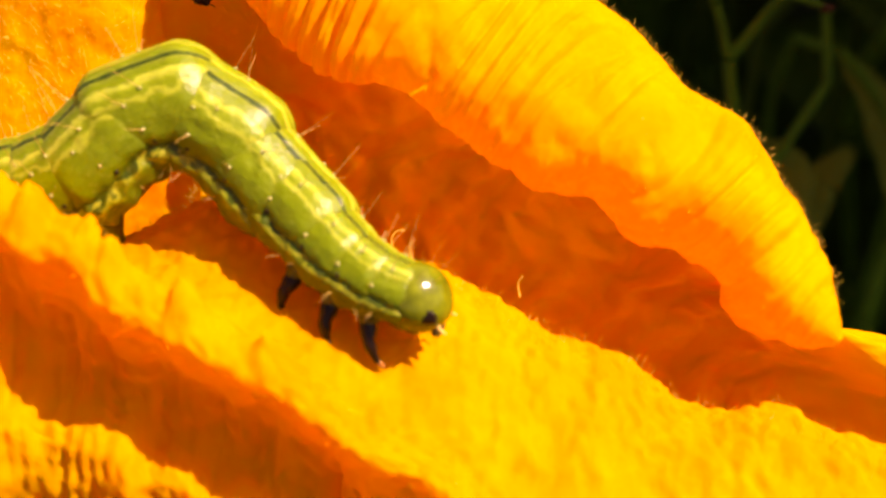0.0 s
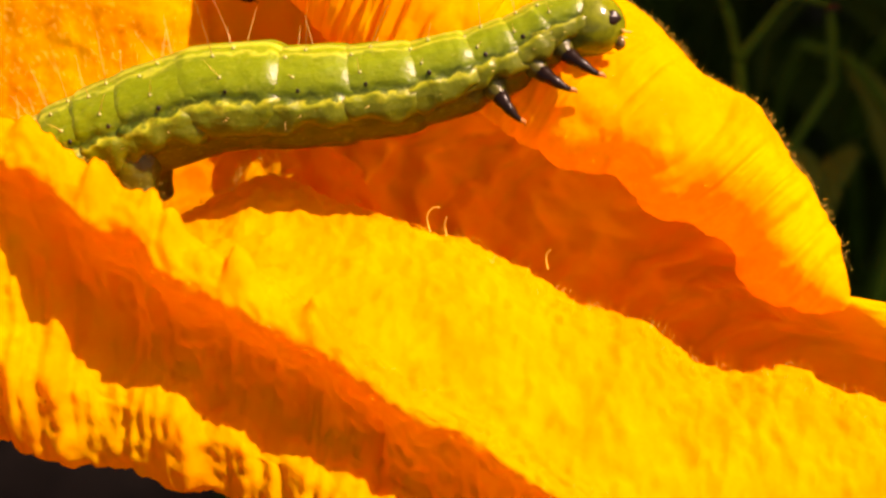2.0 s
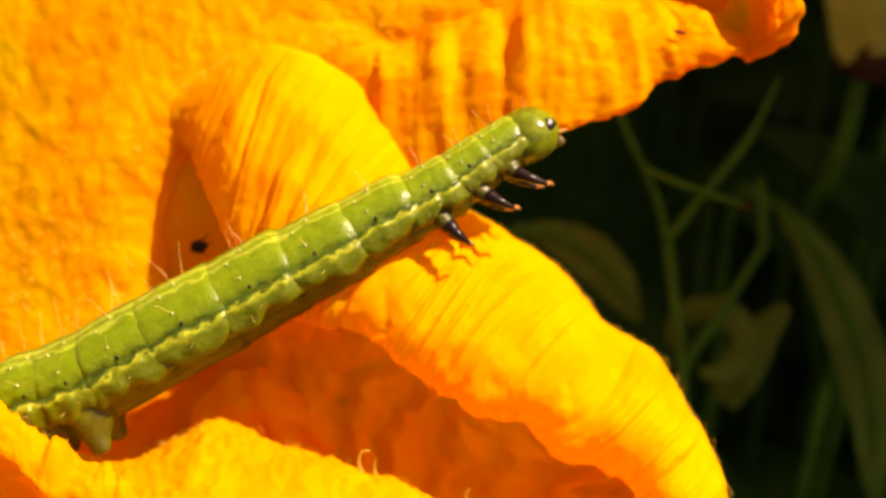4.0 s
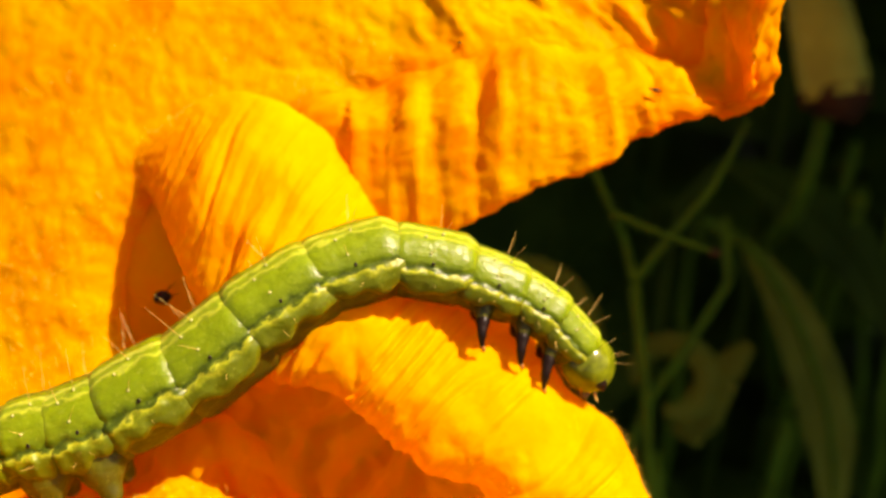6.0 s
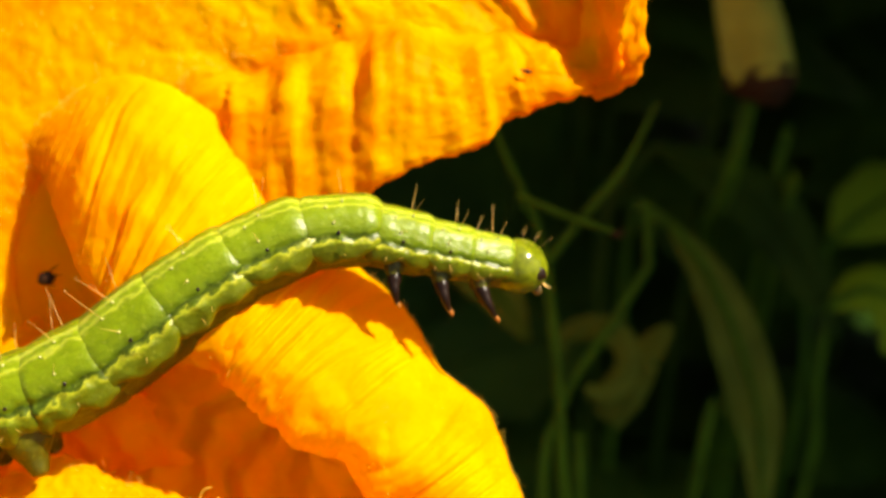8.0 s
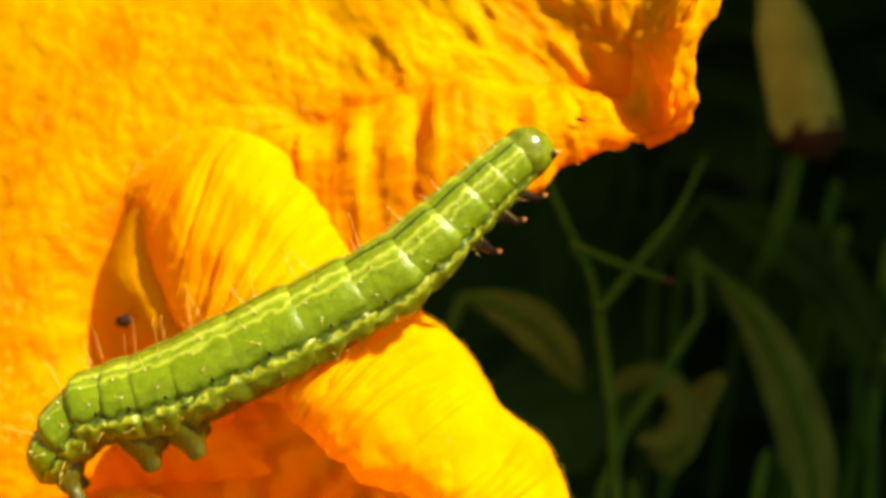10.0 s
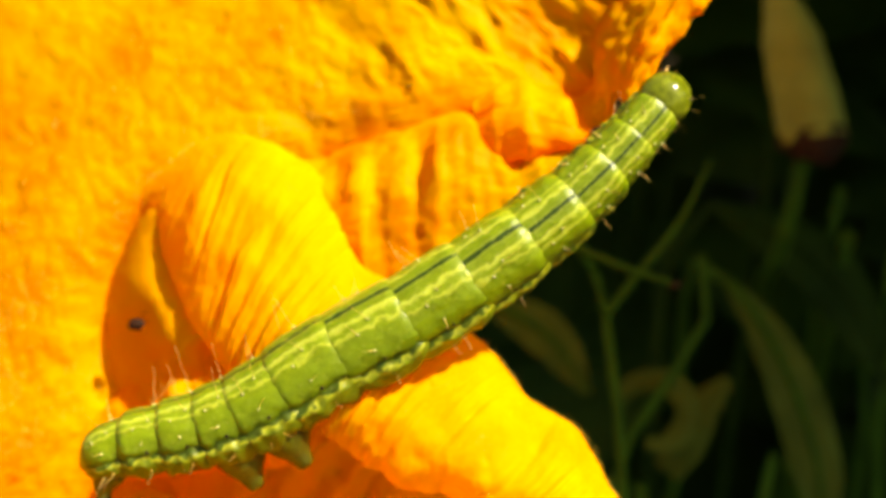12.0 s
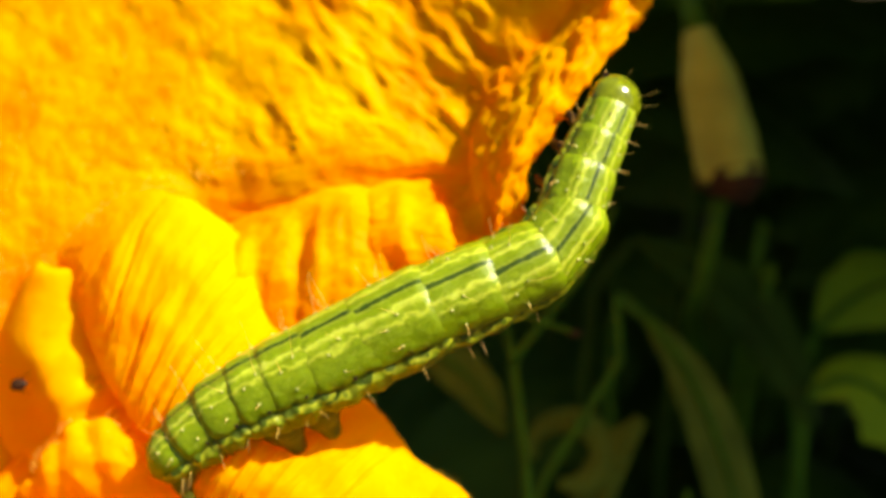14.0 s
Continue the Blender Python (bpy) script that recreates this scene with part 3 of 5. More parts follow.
    # long stray hairs along its rear edge
    for line in ([(-6.5, -0.1, -13.4), (-6.7, -0.4, -12.5), (-6.4, -0.5, -12.1), (-6.1, -0.5, -12.1)], [(-1.3, -0.4, -14.8), (-1.4, -0.7, -14.2), (-1.2, -0.8, -13.9)],
                 [(-5.7, -0.2, -13.7), (-5.9, -0.5, -12.9), (-5.8, -0.6, -12.5)]):
        v, f = tube(line, [0.05] + [0.03] * (len(line) - 2) + [0.012], 5, 12)
        mesh_part("petal_hair", v, f, FUZZ, flower, "long curled pale hair")

    # tube and stalk of the blossom, hidden behind the petals
    foot = to_ground((-14, 20, -40), 0.0)
    cup, f = tube([(-16, 16, -17), (-15, 16.5, -24), (-14, 17, -32), (-14, 18, -38)], [6.5, 5.5, 4.0, 2.6], 20, 20)
    mesh_part("corolla_tube", cup, f, HOLLOW, flower, "narrow orange base of the blossom")
    v, f = tube([(-14, 17, -37), (-13, 24, -50), foot + np.array((3, -2, 3)), foot + DOWN * 6], [2.2, 1.8, 2.0, 2.4], 10, 24)
    mesh_part("stalk", v, f, STEM, flower, "green flower stalk")
    return upper_fold, rim, lower_fold, lobe, pleated


UPPER_FOLD, RIM, LOWER_FOLD, LOBE, PLEATED = blossom()


# ---- speck on the hollow petal ----
def blob(centre, size, seed, rough=0.25, nu=14, nv=18):
    """A lumpy closed pebble-like form."""
    verts, faces = [], []
    for i in range(nu + 1):
        th = math.pi * i / nu
        for k in range(nv):
            a = 2 * math.pi * k / nv
            d = np.array((math.sin(th) * math.cos(a), math.sin(th) * math.sin(a), math.cos(th)))
            r = 1 + rough * fractal(*(d * 1.7 + seed), 3)
            verts.append(np.asarray(centre) + d * r * np.asarray(size))
    for i in range(nu):
        for k in range(nv):
            j = (k + 1) % nv
            faces.append((i * nv + k, i * nv + j, (i + 1) * nv + j, (i + 1) * nv + k))
    return verts, faces


def speck():
    t = thing("plant_bug", (-15.6, 3.55, -1.9), "tiny dark brown bug sitting on the shaded petal", "insect")
    v, f = blob((-15.6, 3.58, -1.9), (0.46, 0.22, 0.34), 3.0)
    mesh_part("body", v, f, DROPPING, t)
    for dx, dz in ((0.6, 0.5), (0.75, 0.15), (0.5, -0.3)):
        v, f = tube([(-15.6, 3.55, -1.9), (-15.6 + dx * 0.7, 3.4 - 0.3 * dx, -1.9 + dz), (-15.6 + dx * 1.3, 3.65 - 0.7 * dx, -1.9 + dz * 1.5)], [0.035, 0.03, 0.015], 5, 8)
        mesh_part("leg", v, f, DROPPING, t)


speck()


def small_bits():
    t = thing("speck", (-0.25, 3.45, 11.45), "tiny dark speck of dirt on the crumpled petal", "dirt")
    v, f = blob((-0.25, 3.45, 11.45), (0.09, 0.09, 0.10), 8.0, 0.3, 8, 10)
    mesh_part("grain", v, f, DROPPING, t)
    t = thing("thrips", (9.4, 0.25, 8.6), "tiny slender dark thrips on the petal rim", "insect")
    v, f = tube([(9.05, 0.22, 8.72), (9.3, 0.12, 8.64), (9.7, 0.16, 8.55)], [0.03, 0.10, 0.03], 8, 12)
    mesh_part("body", v, f, DROPPING, t)
    for dx in (0.0, 0.25):
        v, f = tube([(9.25 + dx, 0.15, 8.62), (9.2 + dx, 0.1, 8.48), (9.1 + dx, 0.3, 8.40)], [0.025, 0.02, 0.012], 5, 6)
        mesh_part("leg", v, f, DROPPING, t)
    return t


THRIPS = small_bits()

# ---- caterpillar ----
COUNT = 14                    # thirteen body segments from tail to neck, then the head
RADIUS = [1.62, 1.91, 2.17, 2.36, 2.48, 2.56, 2.52, 2.39, 2.20, 1.97, 1.74, 1.55, 1.42, 1.32]
LENGTHS = [4.0, 4.0, 4.0, 4.1, 4.9, 6.1, 6.9, 6.9, 6.5, 5.8, 4.5, 4.0, 4.0]
ORIGIN = (0, 0, 0)


def segment_mesh(index, radius, length, nu=40, nv=96):
    """A rounded body ring: folds at both ends, weak rings of creases, a frilled fold along the flank, lobes below it and a sunken belly."""
    verts, faces = [], []
    for i in range(nu + 1):
        s = 2 * i / nu - 1
        q = s / 0.56
        shape = 1.005 - 0.008 * q * q - 0.017 * abs(q) ** 6 - 0.8 * max(0, abs(s) - 0.50) ** 1.5
        shape -= 0.005 * math.exp(-((q - 0.35) / 0.12) ** 2)
        if index == 0 and s < 0:
            shape *= math.sqrt(max(0.004, 1 - 0.998 * s * s))
        for k in range(nv):
            a = 2 * math.pi * k / nv
            b = abs(a if a <= math.pi else 2 * math.pi - a) / math.pi
            side = 1 if a <= math.pi else -1
            r = radius * shape
            frill = 0.503 + 0.012 * math.sin(q * 5 + index * 1.9) + 0.008 * math.sin(q * 12 + index)
            hem = 0.670 + 0.035 * math.sin(q * 2.9 + index * 2.3) - 0.02 * math.cos(q * 7 + side)
            shelf = 1 / (1 + math.exp(-(b - frill) / 0.007)) * 1 / (1 + math.exp((b - hem) / 0.012))
            belly = 1 / (1 + math.exp(-(b - hem) / 0.014))
            lobes = 0.85 + 0.28 * math.cos(q * 2.7 + 0.5 * math.sin(index * 1.7)) + 0.18 * math.sin(q * 8 + index * 2.1)
            r *= 1 + 0.085 * shelf * lobes - 0.06 * math.exp(-((b - frill + 0.028) / 0.018) ** 2) - 0.17 * belly
            r *= 1 + 0.030 * math.exp(-((b - frill - 0.012) / 0.010) ** 2)
            r *= 1 + 0.020 * fractal(s * 2 + index * 5, math.cos(a) * 3, math.sin(a) * 3, 3) - 0.014 * math.exp(-(b / 0.035) ** 2)
            z = math.cos(a) * r * (0.98 if b < 0.5 else 1.04)
            verts.append((s * length / 2, math.sin(a) * r * 0.95, z))
    for i in range(nu):
        for k in range(nv):
            j = (k + 1) % nv
            faces.append((i * nv + k, i * nv + j, (i + 1) * nv + j, (i + 1) * nv + k))
    faces.append(tuple(range(nv))[::-1])
    faces.append(tuple(nu * nv + k for k in range(nv)))
    return verts, faces


def add(name, geo, material, parent, label=""):
    return mesh_part(name, geo[0], geo[1], material, parent, label, shift=ORIGIN)


def polar(radius, fraction, side):
    """A point on a ring of that radius, at a fraction of the half turn from the back to the belly."""
    a = fraction * math.pi
    return np.array((0, side * math.sin(a) * 0.95, math.cos(a))) * radius


def true_leg(parent, radius, side, sweep):
    """A jointed hook-shaped walking leg: a green-brown hip, a dark shank and a rusty claw."""
    r = polar(radius, 0.78, side)
    hip = r * 0.98 + np.array((0.10, side * 0.10, -0.22))
    knee = hip + np.array((0.10 + sweep, side * 0.32, -0.46))
    ankle = knee + np.array((0.20 + sweep, side * 0.04, -0.52))
    tip = ankle + np.array((0.26 + sweep, -side * 0.12, -0.42))
    add("hip", tube([r * 0.55, r * 0.9, hip, hip + (knee - hip) * 0.25], [0.66, 0.58, 0.40, 0.28], 12, 12), SKIN, parent, "dark-mottled fleshy leg base")
    leg = add("leg", tube([hip - (knee - hip) * 0.2, (hip + knee) / 2, knee, (knee + ankle) / 2, ankle, (ankle + tip) / 2], [0.36, 0.34, 0.24, 0.23, 0.15, 0.10], 10, 22), BLACK, parent, "dark brown hooked leg")
    claw = tube([ankle + (tip - ankle) * 0.4, ankle + (tip - ankle) * 0.75 + np.array((0.05, 0, 0)), tip + np.array((-0.04, 0, -0.04))], [0.13, 0.10, 0.02], 7, 8)
    add("claw", claw, TIP, parent, "rusty leg tip")
    return leg


def proleg(parent, radius, side, anal=False):
    """A fleshy stump that narrows to a ring of grasping hooks."""
    r = polar(radius, 0.80 if anal else 0.82, side)
    d = np.array((-0.55, side * 0.14, -0.75)) if anal else np.array((0.06, side * 0.22, -1.35))
    fat = 0.55 if anal else 1.0
    back = np.array((-0.9 if anal else 0.0, 0, 0))
    add("proleg", tube([r * 0.40 + back * 0.3, r * 0.80 + back + d * 0.1, r * 0.92 + back + d * 0.5, r * 0.96 + back + d * 0.8, r * 0.94 + back + d],
                       [1.6 * fat, 1.55 * fat, 1.1 * fat, 0.65 * fat, 0.42], 16, 24), SKIN, parent, "fleshy pale green grasping leg")
    add("hooks", tube([r * 0.94 + back + d * 0.97, r * 0.94 + back + d * 1.07], [0.44, 0.3], 12, 5), MOUTH, parent, "ring of brown hooks")


def caterpillar():
    body = new("caterpillar")
    body.empty_display_size = 0.004
    body.matrix_world = TILT
    tagged(body, "green looper caterpillar with pale stripes and yellow flank line", "caterpillar")
    rng = np.random.default_rng(5)
    segments = []
    for i in range(COUNT - 1):
        r = RADIUS[i]
        v, f = segment_mesh(i, r, LENGTHS[i])
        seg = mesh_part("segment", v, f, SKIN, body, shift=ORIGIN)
        segments.append(seg)
        spots = [(0.16, 0.35), (0.22, -0.45), (0.36, -0.1), (0.57, 0.2), (0.60, -0.5)]
        for frac, x in spots:
            for side in (-1, 1):
                p = polar(r * (1.0 if frac < 0.5 else 1.02), frac, side) + np.array((x, 0, 0))
                v, f = blob(p, (0.075, 0.075, 0.075), i + frac, 0.05, 6, 8)
                add("tubercle", (v, f), PEARL, seg)
                if frac in (0.16, 0.36, 0.57) or rng.random() < 0.4:
                    d = polar(1.0, frac, side) + np.array((rng.normal(0.1, 0.25), rng.normal(0, 0.15), 0.15))
                    ln = rng.uniform(1.2, 2.4) if frac < 0.3 else rng.uniform(0.6, 1.3)
                    ln *= 0.6 if i > 8 else 1.0
                    bend = rng.normal(0, 0.15, 3)
                    add("bristle", tube([p, p + d * ln * 0.5 + bend * 0.4, p + d * ln + bend], [0.017, 0.013, 0.005], 4, 6), BRISTLE, seg)
        if 1 <= i <= 11:
            for side in (-1, 1):
                p = polar(r * 0.99, 0.44, side) + np.array((0.1, 0, 0))
                add("dark_spot", blob(p, (0.10, 0.08, 0.11), i * 3.1, 0.1, 6, 8), BLACK, seg)
        if i in (3, 4):
            for side in (-1, 1):
                proleg(seg, r, side)
        if i == 0:
            for side in (-1, 1):
                proleg(seg, r, side, True)
        if i in (10, 11, 12):
            for side in (-1, 1):
                true_leg(seg, r, side, 0.0 + 0.10 * (i - 10))
    # head
    r = RADIUS[-1]
    verts, faces = blob((0, 0, 0), (1.15 * r, 1.08 * r, 1.05 * r), 1.0, 0.04, 20, 28)
    head = mesh_part("head", [(x * (1 - 0.10 * z / r) , y * (1 - 0.05 * abs(z)), z) for x, y, z in verts], faces, HEAD, body, "glossy olive-green head capsule", shift=ORIGIN)
    for side in (-1, 1):
        add("eye_patch", blob((0.48 * r, side * 0.79 * r, -0.02 * r), (0.62, 0.20, 0.33), 2.0, 0.25), BLACK, head, "glossy black band of tiny eyes")
        add("mandible", blob((0.90 * r, side * 0.20 * r, -0.74 * r), (0.22, 0.18, 0.26), 4.0, 0.15), MOUTH, head, "brown mouth part")
        add("antenna", tube([(0.95 * r, side * 0.5 * r, -0.4 * r), (1.12 * r, side * 0.56 * r, -0.48 * r), (1.26 * r, side * 0.60 * r, -0.50 * r)], [0.08, 0.05, 0.02], 6, 8), BRISTLE, head)
        for k in range(4):
            d = np.array((0.5 - 0.4 * k, side * 0.5, 0.9 - 0.2 * k))
            d /= np.linalg.norm(d)
            p = d * r * 1.02
            add("bristle", tube([p, p + d * 0.5, p + d * 0.95 + np.array((0.1, 0, 0.05))], [0.009, 0.007, 0.003], 4, 6), BRISTLE, head)
    segments.append(head)
    return segments


SEGMENTS = caterpillar()


# ---- plants in the shade behind ----
def blade(points, widths, sag, fold, normal=(0, -1, 0.35), nu=40, nv=13, wavy=0.6, seed=0.0):
    """A leaf blade along a midrib: pointed, folded a little along the rib, with a wavy margin."""
    c = spline(points, nu)
    w = np.interp(np.linspace(0, 1, nu), np.linspace(0, 1, len(widths)), widths)
    t = np.gradient(c, axis=0)
    t /= np.linalg.norm(t, axis=1, keepdims=True)
    verts = []
    for i in range(nu):
        s = np.cross(t[i], normal)
        s /= np.linalg.norm(s)
        up = np.cross(s, t[i])
        for j in range(nv):
            q = 2 * j / (nv - 1) - 1
            edge = wavy * abs(q) ** 2 * fractal(i * 0.22, q * 1.3, seed, 3)
            verts.append(c[i] + s * q * w[i] + up * (fold * abs(q) * w[i] - sag * q * q * w[i] + edge + 0.25 * fractal(i * 0.5, q * 3, seed + 4, 2)))
    return verts, grid_faces(nu, nv)


def leaf(name, points, widths, material, label, petiole, fold=0.25, sag=0.1, normal=(0, -1, 0.35), seed=0.0, wavy=0.6, category="leaf"):
    t = thing(name, points[0], label, category)
    v, f = blade(points, widths, sag, fold, normal, seed=seed, wavy=wavy)
    mesh_part("blade", v, f, material, t)
    rib = [np.asarray(p) + np.array((0, -0.15, 0)) for p in points]
    v, f = tube(rib, [0.5, 0.35, 0.12], 6, 30)
    mesh_part("midrib", v, f, LEAF if material is LEAF else STEM, t, "raised midrib")
    v, f = tube(petiole, [0.5, 0.6, 0.8], 8, 24)
    mesh_part("petiole", v, f, LEAF if material is LEAF else STEM, t, "thin green leaf stalk")
    return t


def rooted(p, via=(0, 0, 0), reach=(0, 0, 0)):
    """A stalk's course from p down into the soil."""
    p = np.asarray(p, float)
    g = to_ground(p + np.asarray(reach))
    return [p, p + np.asarray(via), p * 0.45 + g * 0.55 + np.asarray(via) * 0.6, g, g + DOWN * 6]


def withered_blossom():
    t = thing("withered_blossom", (31.9, 48, 6), "pale withered blossom tube with a browned mouth", "flower")
    v, f = tube([(31.2, 48, 29.0), (31.8, 48, 26.2), (33.2, 48, 20), (34.1, 48, 15)], [1.3, 2.7, 3.0, 3.1], 22, 26)
    v = [np.asarray(p) * (1, 1, 1) + np.array((0.18, 0.18, 0)) * fractal(*(np.asarray(p) * 0.9), 3) for p in v]
    mesh_part("tube", v, f, WITHERED, t)
    v, f = tube([(34.0, 48, 16.0), (34.2, 48, 14.2), (34.1, 48, 13.0)], [3.15, 3.0, 1.6], 22, 12)
    v = [np.asarray(p) + np.array((0.3, 0.3, 0.4)) * fractal(*(np.asarray(p) * 1.3), 3) for p in v]
    mesh_part("mouth", v, f, BROWN, t, "shrivelled brown mouth")
    v, f = tube([(33.4, 48.5, 14), (32.6, 49, 10), (32.2, 54, 5), (34.0, 70, 2), (40, 92, -4), *rooted((46, 110, -14), (1, 4, -10))], [0.75, 0.8, 0.8, 0.9, 1.2], 8, 40)
    mesh_part("stalk", v, f, STEM, t, "thin green stalk")
    v, f = tube([(31.25, 48, 28.8), (30.8, 49.0, 32), (30, 54, 40)], [1.25, 0.8, 0.7], 12, 12)
    mesh_part("neck", v, f, STEM, t)


def twigs():
    t = thing("forked_stem", (14, 29, -13.5), "thin forked green stem in shade", "stem")
    for pts, rad, name in (
            ([(13.1, 29, -1.4), (13.9, 29, -8), (14.2, 29.4, -14), *rooted((15, 32, -22), (0, 2, -8))], [0.42, 0.42, 0.6, 0.9], "stem"),
            ([(13.1, 29, -1.2), (12.2, 29, 2.2), (9.6, 27, 7.4), (8.4, 26, 11)], [0.36, 0.3, 0.18], "branch"),
            ([(13.1, 29, -1.2), (15.6, 28.4, 2.0), (18.6, 27.6, 5.8), (20.9, 27, 10.4)], [0.36, 0.3, 0.15], "branch"),
            ([(10.6, 22, 3.4), (13.4, 21.4, 2.2), (17.0, 21, 0.9)], [0.28, 0.26, 0.2], "branch"),
            ([(10.6, 22, 3.4), (11.0, 25, 3.0), (12.0, 28.6, 2.4)], [0.25, 0.25, 0.25], "branch")):
        v, f = tube(pts, rad, 8, 30)
        mesh_part(name, v, f, STEM, t)
    v, f = blob((17.1, 21, 0.85), (0.45, 0.3, 0.25), 6.0)
    mesh_part("tip", v, f, BROWN, t, "dried brown stem tip")
    s = thing("thin_stem", (19.5, 40, -6.4), "thin curved green stem in shade", "stem")
    v, f = tube([(22.4, 40, 4), (23.2, 40, 1), (22.4, 40, -2), (19.5, 40, -6.4), (16.5, 40.5, -11), *rooted((14, 42, -18), (0, 2, -8))], [0.35, 0.45, 0.5, 0.9], 8, 40)
    mesh_part("stem", v, f, STEM, s)


def curled_leaf():
    t = thing("curled_leaf", (16, 40, -17), "pale green leaf curled into a ring in shade", "leaf")
    ring = [(18.3 + 3.0 * math.cos(radians(-110 + 34 * k)), 39.2 + 0.25 * k, -9.2 + 2.7 * math.sin(radians(-110 + 34 * k))) for k in range(10)]
    v, f = blade(ring, [0.5, 1.0, 1.25, 1.2, 0.9, 0.35], 0.5, 0.1, (0.2, -1, 0.3), 60, 11, 0.35, 2.0)
    mesh_part("ring", v, f, PALE, t)
    v, f = blade([(19.4, 41.2, -14.5), (21.2, 40.5, -11.0), (22.6, 40.2, -8.6), (24.4, 39.6, -6.4)], [1.3, 1.9, 1.7, 1.3, 0.5], 0.5, 0.35, nu=40, wavy=0.9, seed=5.0)
    mesh_part("blade", v, f, PALE, t)
    v, f = tube(rooted((17, 41, -15.5), (0, 2, -8)), [0.5, 0.7, 1.0], 8, 24)
    mesh_part("petiole", v, f, STEM, t)


def shade_plants():
    withered_blossom()
    twigs()
    curled_leaf()
    leaf("long_leaf", [(26.6, 50, 2.0), (29.6, 50, -2.0), (32.6, 50, -8.5), (34.6, 50.5, -16), (35.2, 51.5, -26)], [0.6, 2.0, 2.6, 2.5, 1.6, 0.3], PALE, "long drooping pale green leaf with a brown blemish",
         [(26.6, 50, 2.0), (25.4, 54, 4.0), (25, 64, 3), *rooted((26, 76, -8), (0, 4, -10))], 0.2, 0.2, seed=1.0)
    leaf("broad_leaf", [(27.0, 60, 10.4), (33, 60, 7.4), (38.6, 60, 3.2), (42.8, 60, -3.6), (45, 60, -9)], [0.5, 2.6, 3.4, 2.6, 0.3], LEAF, "broad dark green leaf hanging in shade",
         [(27.0, 60, 10.4), (24, 62, 10), *rooted((22, 66, -4), (0, 6, -12))], 0.25, 0.35, seed=2.0)
    # the sunlit look of this leaf and the next is painted with LIME
    leaf("side_leaf", [(44.2, 60, -5.4), (48.2, 60, -4.0), (53, 60.5, -6.5), (58, 61, -13)], [0.5, 3.2, 5.5, 3.5, 0.3], LIME, "rounded green leaf, sunlight put into its bright colour",
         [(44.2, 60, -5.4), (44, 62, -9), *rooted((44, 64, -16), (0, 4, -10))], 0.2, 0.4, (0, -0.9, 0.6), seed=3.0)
    leaf("sun_toned_leaf", [(51, 80, 1.0), (55, 80, 4.5), (60, 80, 6.8), (68, 81, 8)], [0.6, 4.5, 6.5, 3.0, 0.3], LIME, "green leaf with sunlight put into its bright colour",
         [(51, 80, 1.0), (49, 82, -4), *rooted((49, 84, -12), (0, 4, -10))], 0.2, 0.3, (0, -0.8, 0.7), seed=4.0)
    leaf("low_leaf", [(2.6, 46, 0.2), (6.4, 45, -0.8), (10.0, 44, -3.4), (13.0, 44, -8.0)], [0.3, 1.6, 2.2, 1.7, 0.3], PALE, "narrow green leaf under the blossom rim",
         [(2.6, 46, 0.2), (0.5, 48, -1), *rooted((0, 52, -10), (0, 4, -10))], 0.2, 0.2, seed=6.0)
    # added tips for bright specks; LIME stands in for the light on them
    for q, size in (((29.2, 46, -14.0), 0.55), ((40.4, 60, 6.4), 1.0), ((39.8, 60, 11.3), 0.7)):
        q = np.array(q, float)
        leaf("young_leaf", [q + (-0.3 * size, 0, -1.4 * size), q + (0, -0.2, 0), q + (0.3 * size, 0, 1.6 * size)], [0.15 * size, 0.8 * size, 0.1 * size], LIME, "tiny young leaf, a bright speck of light put into its colour",
             [q + (-0.3 * size, 0, -1.4 * size), q + DOWN * 5 * size, *rooted(q + DOWN * 9, DOWN * 5)], seed=size)
    leaf("roof_leaf", [(18, 96, 34), (34, 92, 40), (52, 90, 42), (72, 92, 40)], [3, 15, 19, 15, 3], LEAF, "large dark squash leaf seen from below",
         [(18, 96, 34), (16, 104, 20), *rooted((16, 112, 0), (0, 10, -20))], 0.1, 0.25, (0, -0.45, 0.9), seed=7.0, wavy=1.6)
    # unseen leaves added to block sun and sky; one stands upright as backdrop
    for points, widths, seed in (
            ([(33, 36, 46), (48, 32, 48), (78, 30, 54), (120, 28, 58), (165, 30, 50)], [44, 56, 62, 56, 32, 4], 31.0),
            ([(38, 6, 4), (44, 3, 14), (50, 0, 26), (56, -4, 40)], [2, 12, 14, 10, 0.5], 36.0),
            ([(-50, 200, -90), (0, 195, -50), (40, 190, -10), (80, 188, 25), (120, 190, 50)], [20, 60, 75, 70, 40, 4], 35.0),
            ([(-6, 170, 48), (24, 135, 56), (52, 115, 60), (95, 100, 64), (140, 95, 60)], [6, 46, 60, 56, 34, 4], 32.0),
            ([(-60, 230, 60), (-30, 190, 80), (0, 170, 88), (40, 160, 90), (90, 160, 84)], [6, 46, 64, 60, 34, 4], 33.0),
            ([(120, 140, -60), (116, 100, -20), (112, 70, 0), (110, 40, 10), (106, 10, 4)], [6, 46, 60, 56, 34, 4], 34.0)):
        leaf("added_shading_leaf", points, widths, LEAF, "large dark green leaf added for shade and backdrop", [points[0], np.asarray(points[0]) + DOWN * 20, *rooted(np.asarray(points[0]) + DOWN * 40, DOWN * 20)],
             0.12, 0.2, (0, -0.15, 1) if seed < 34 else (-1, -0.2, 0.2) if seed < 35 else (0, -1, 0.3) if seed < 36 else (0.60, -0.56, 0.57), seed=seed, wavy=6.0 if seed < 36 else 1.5)
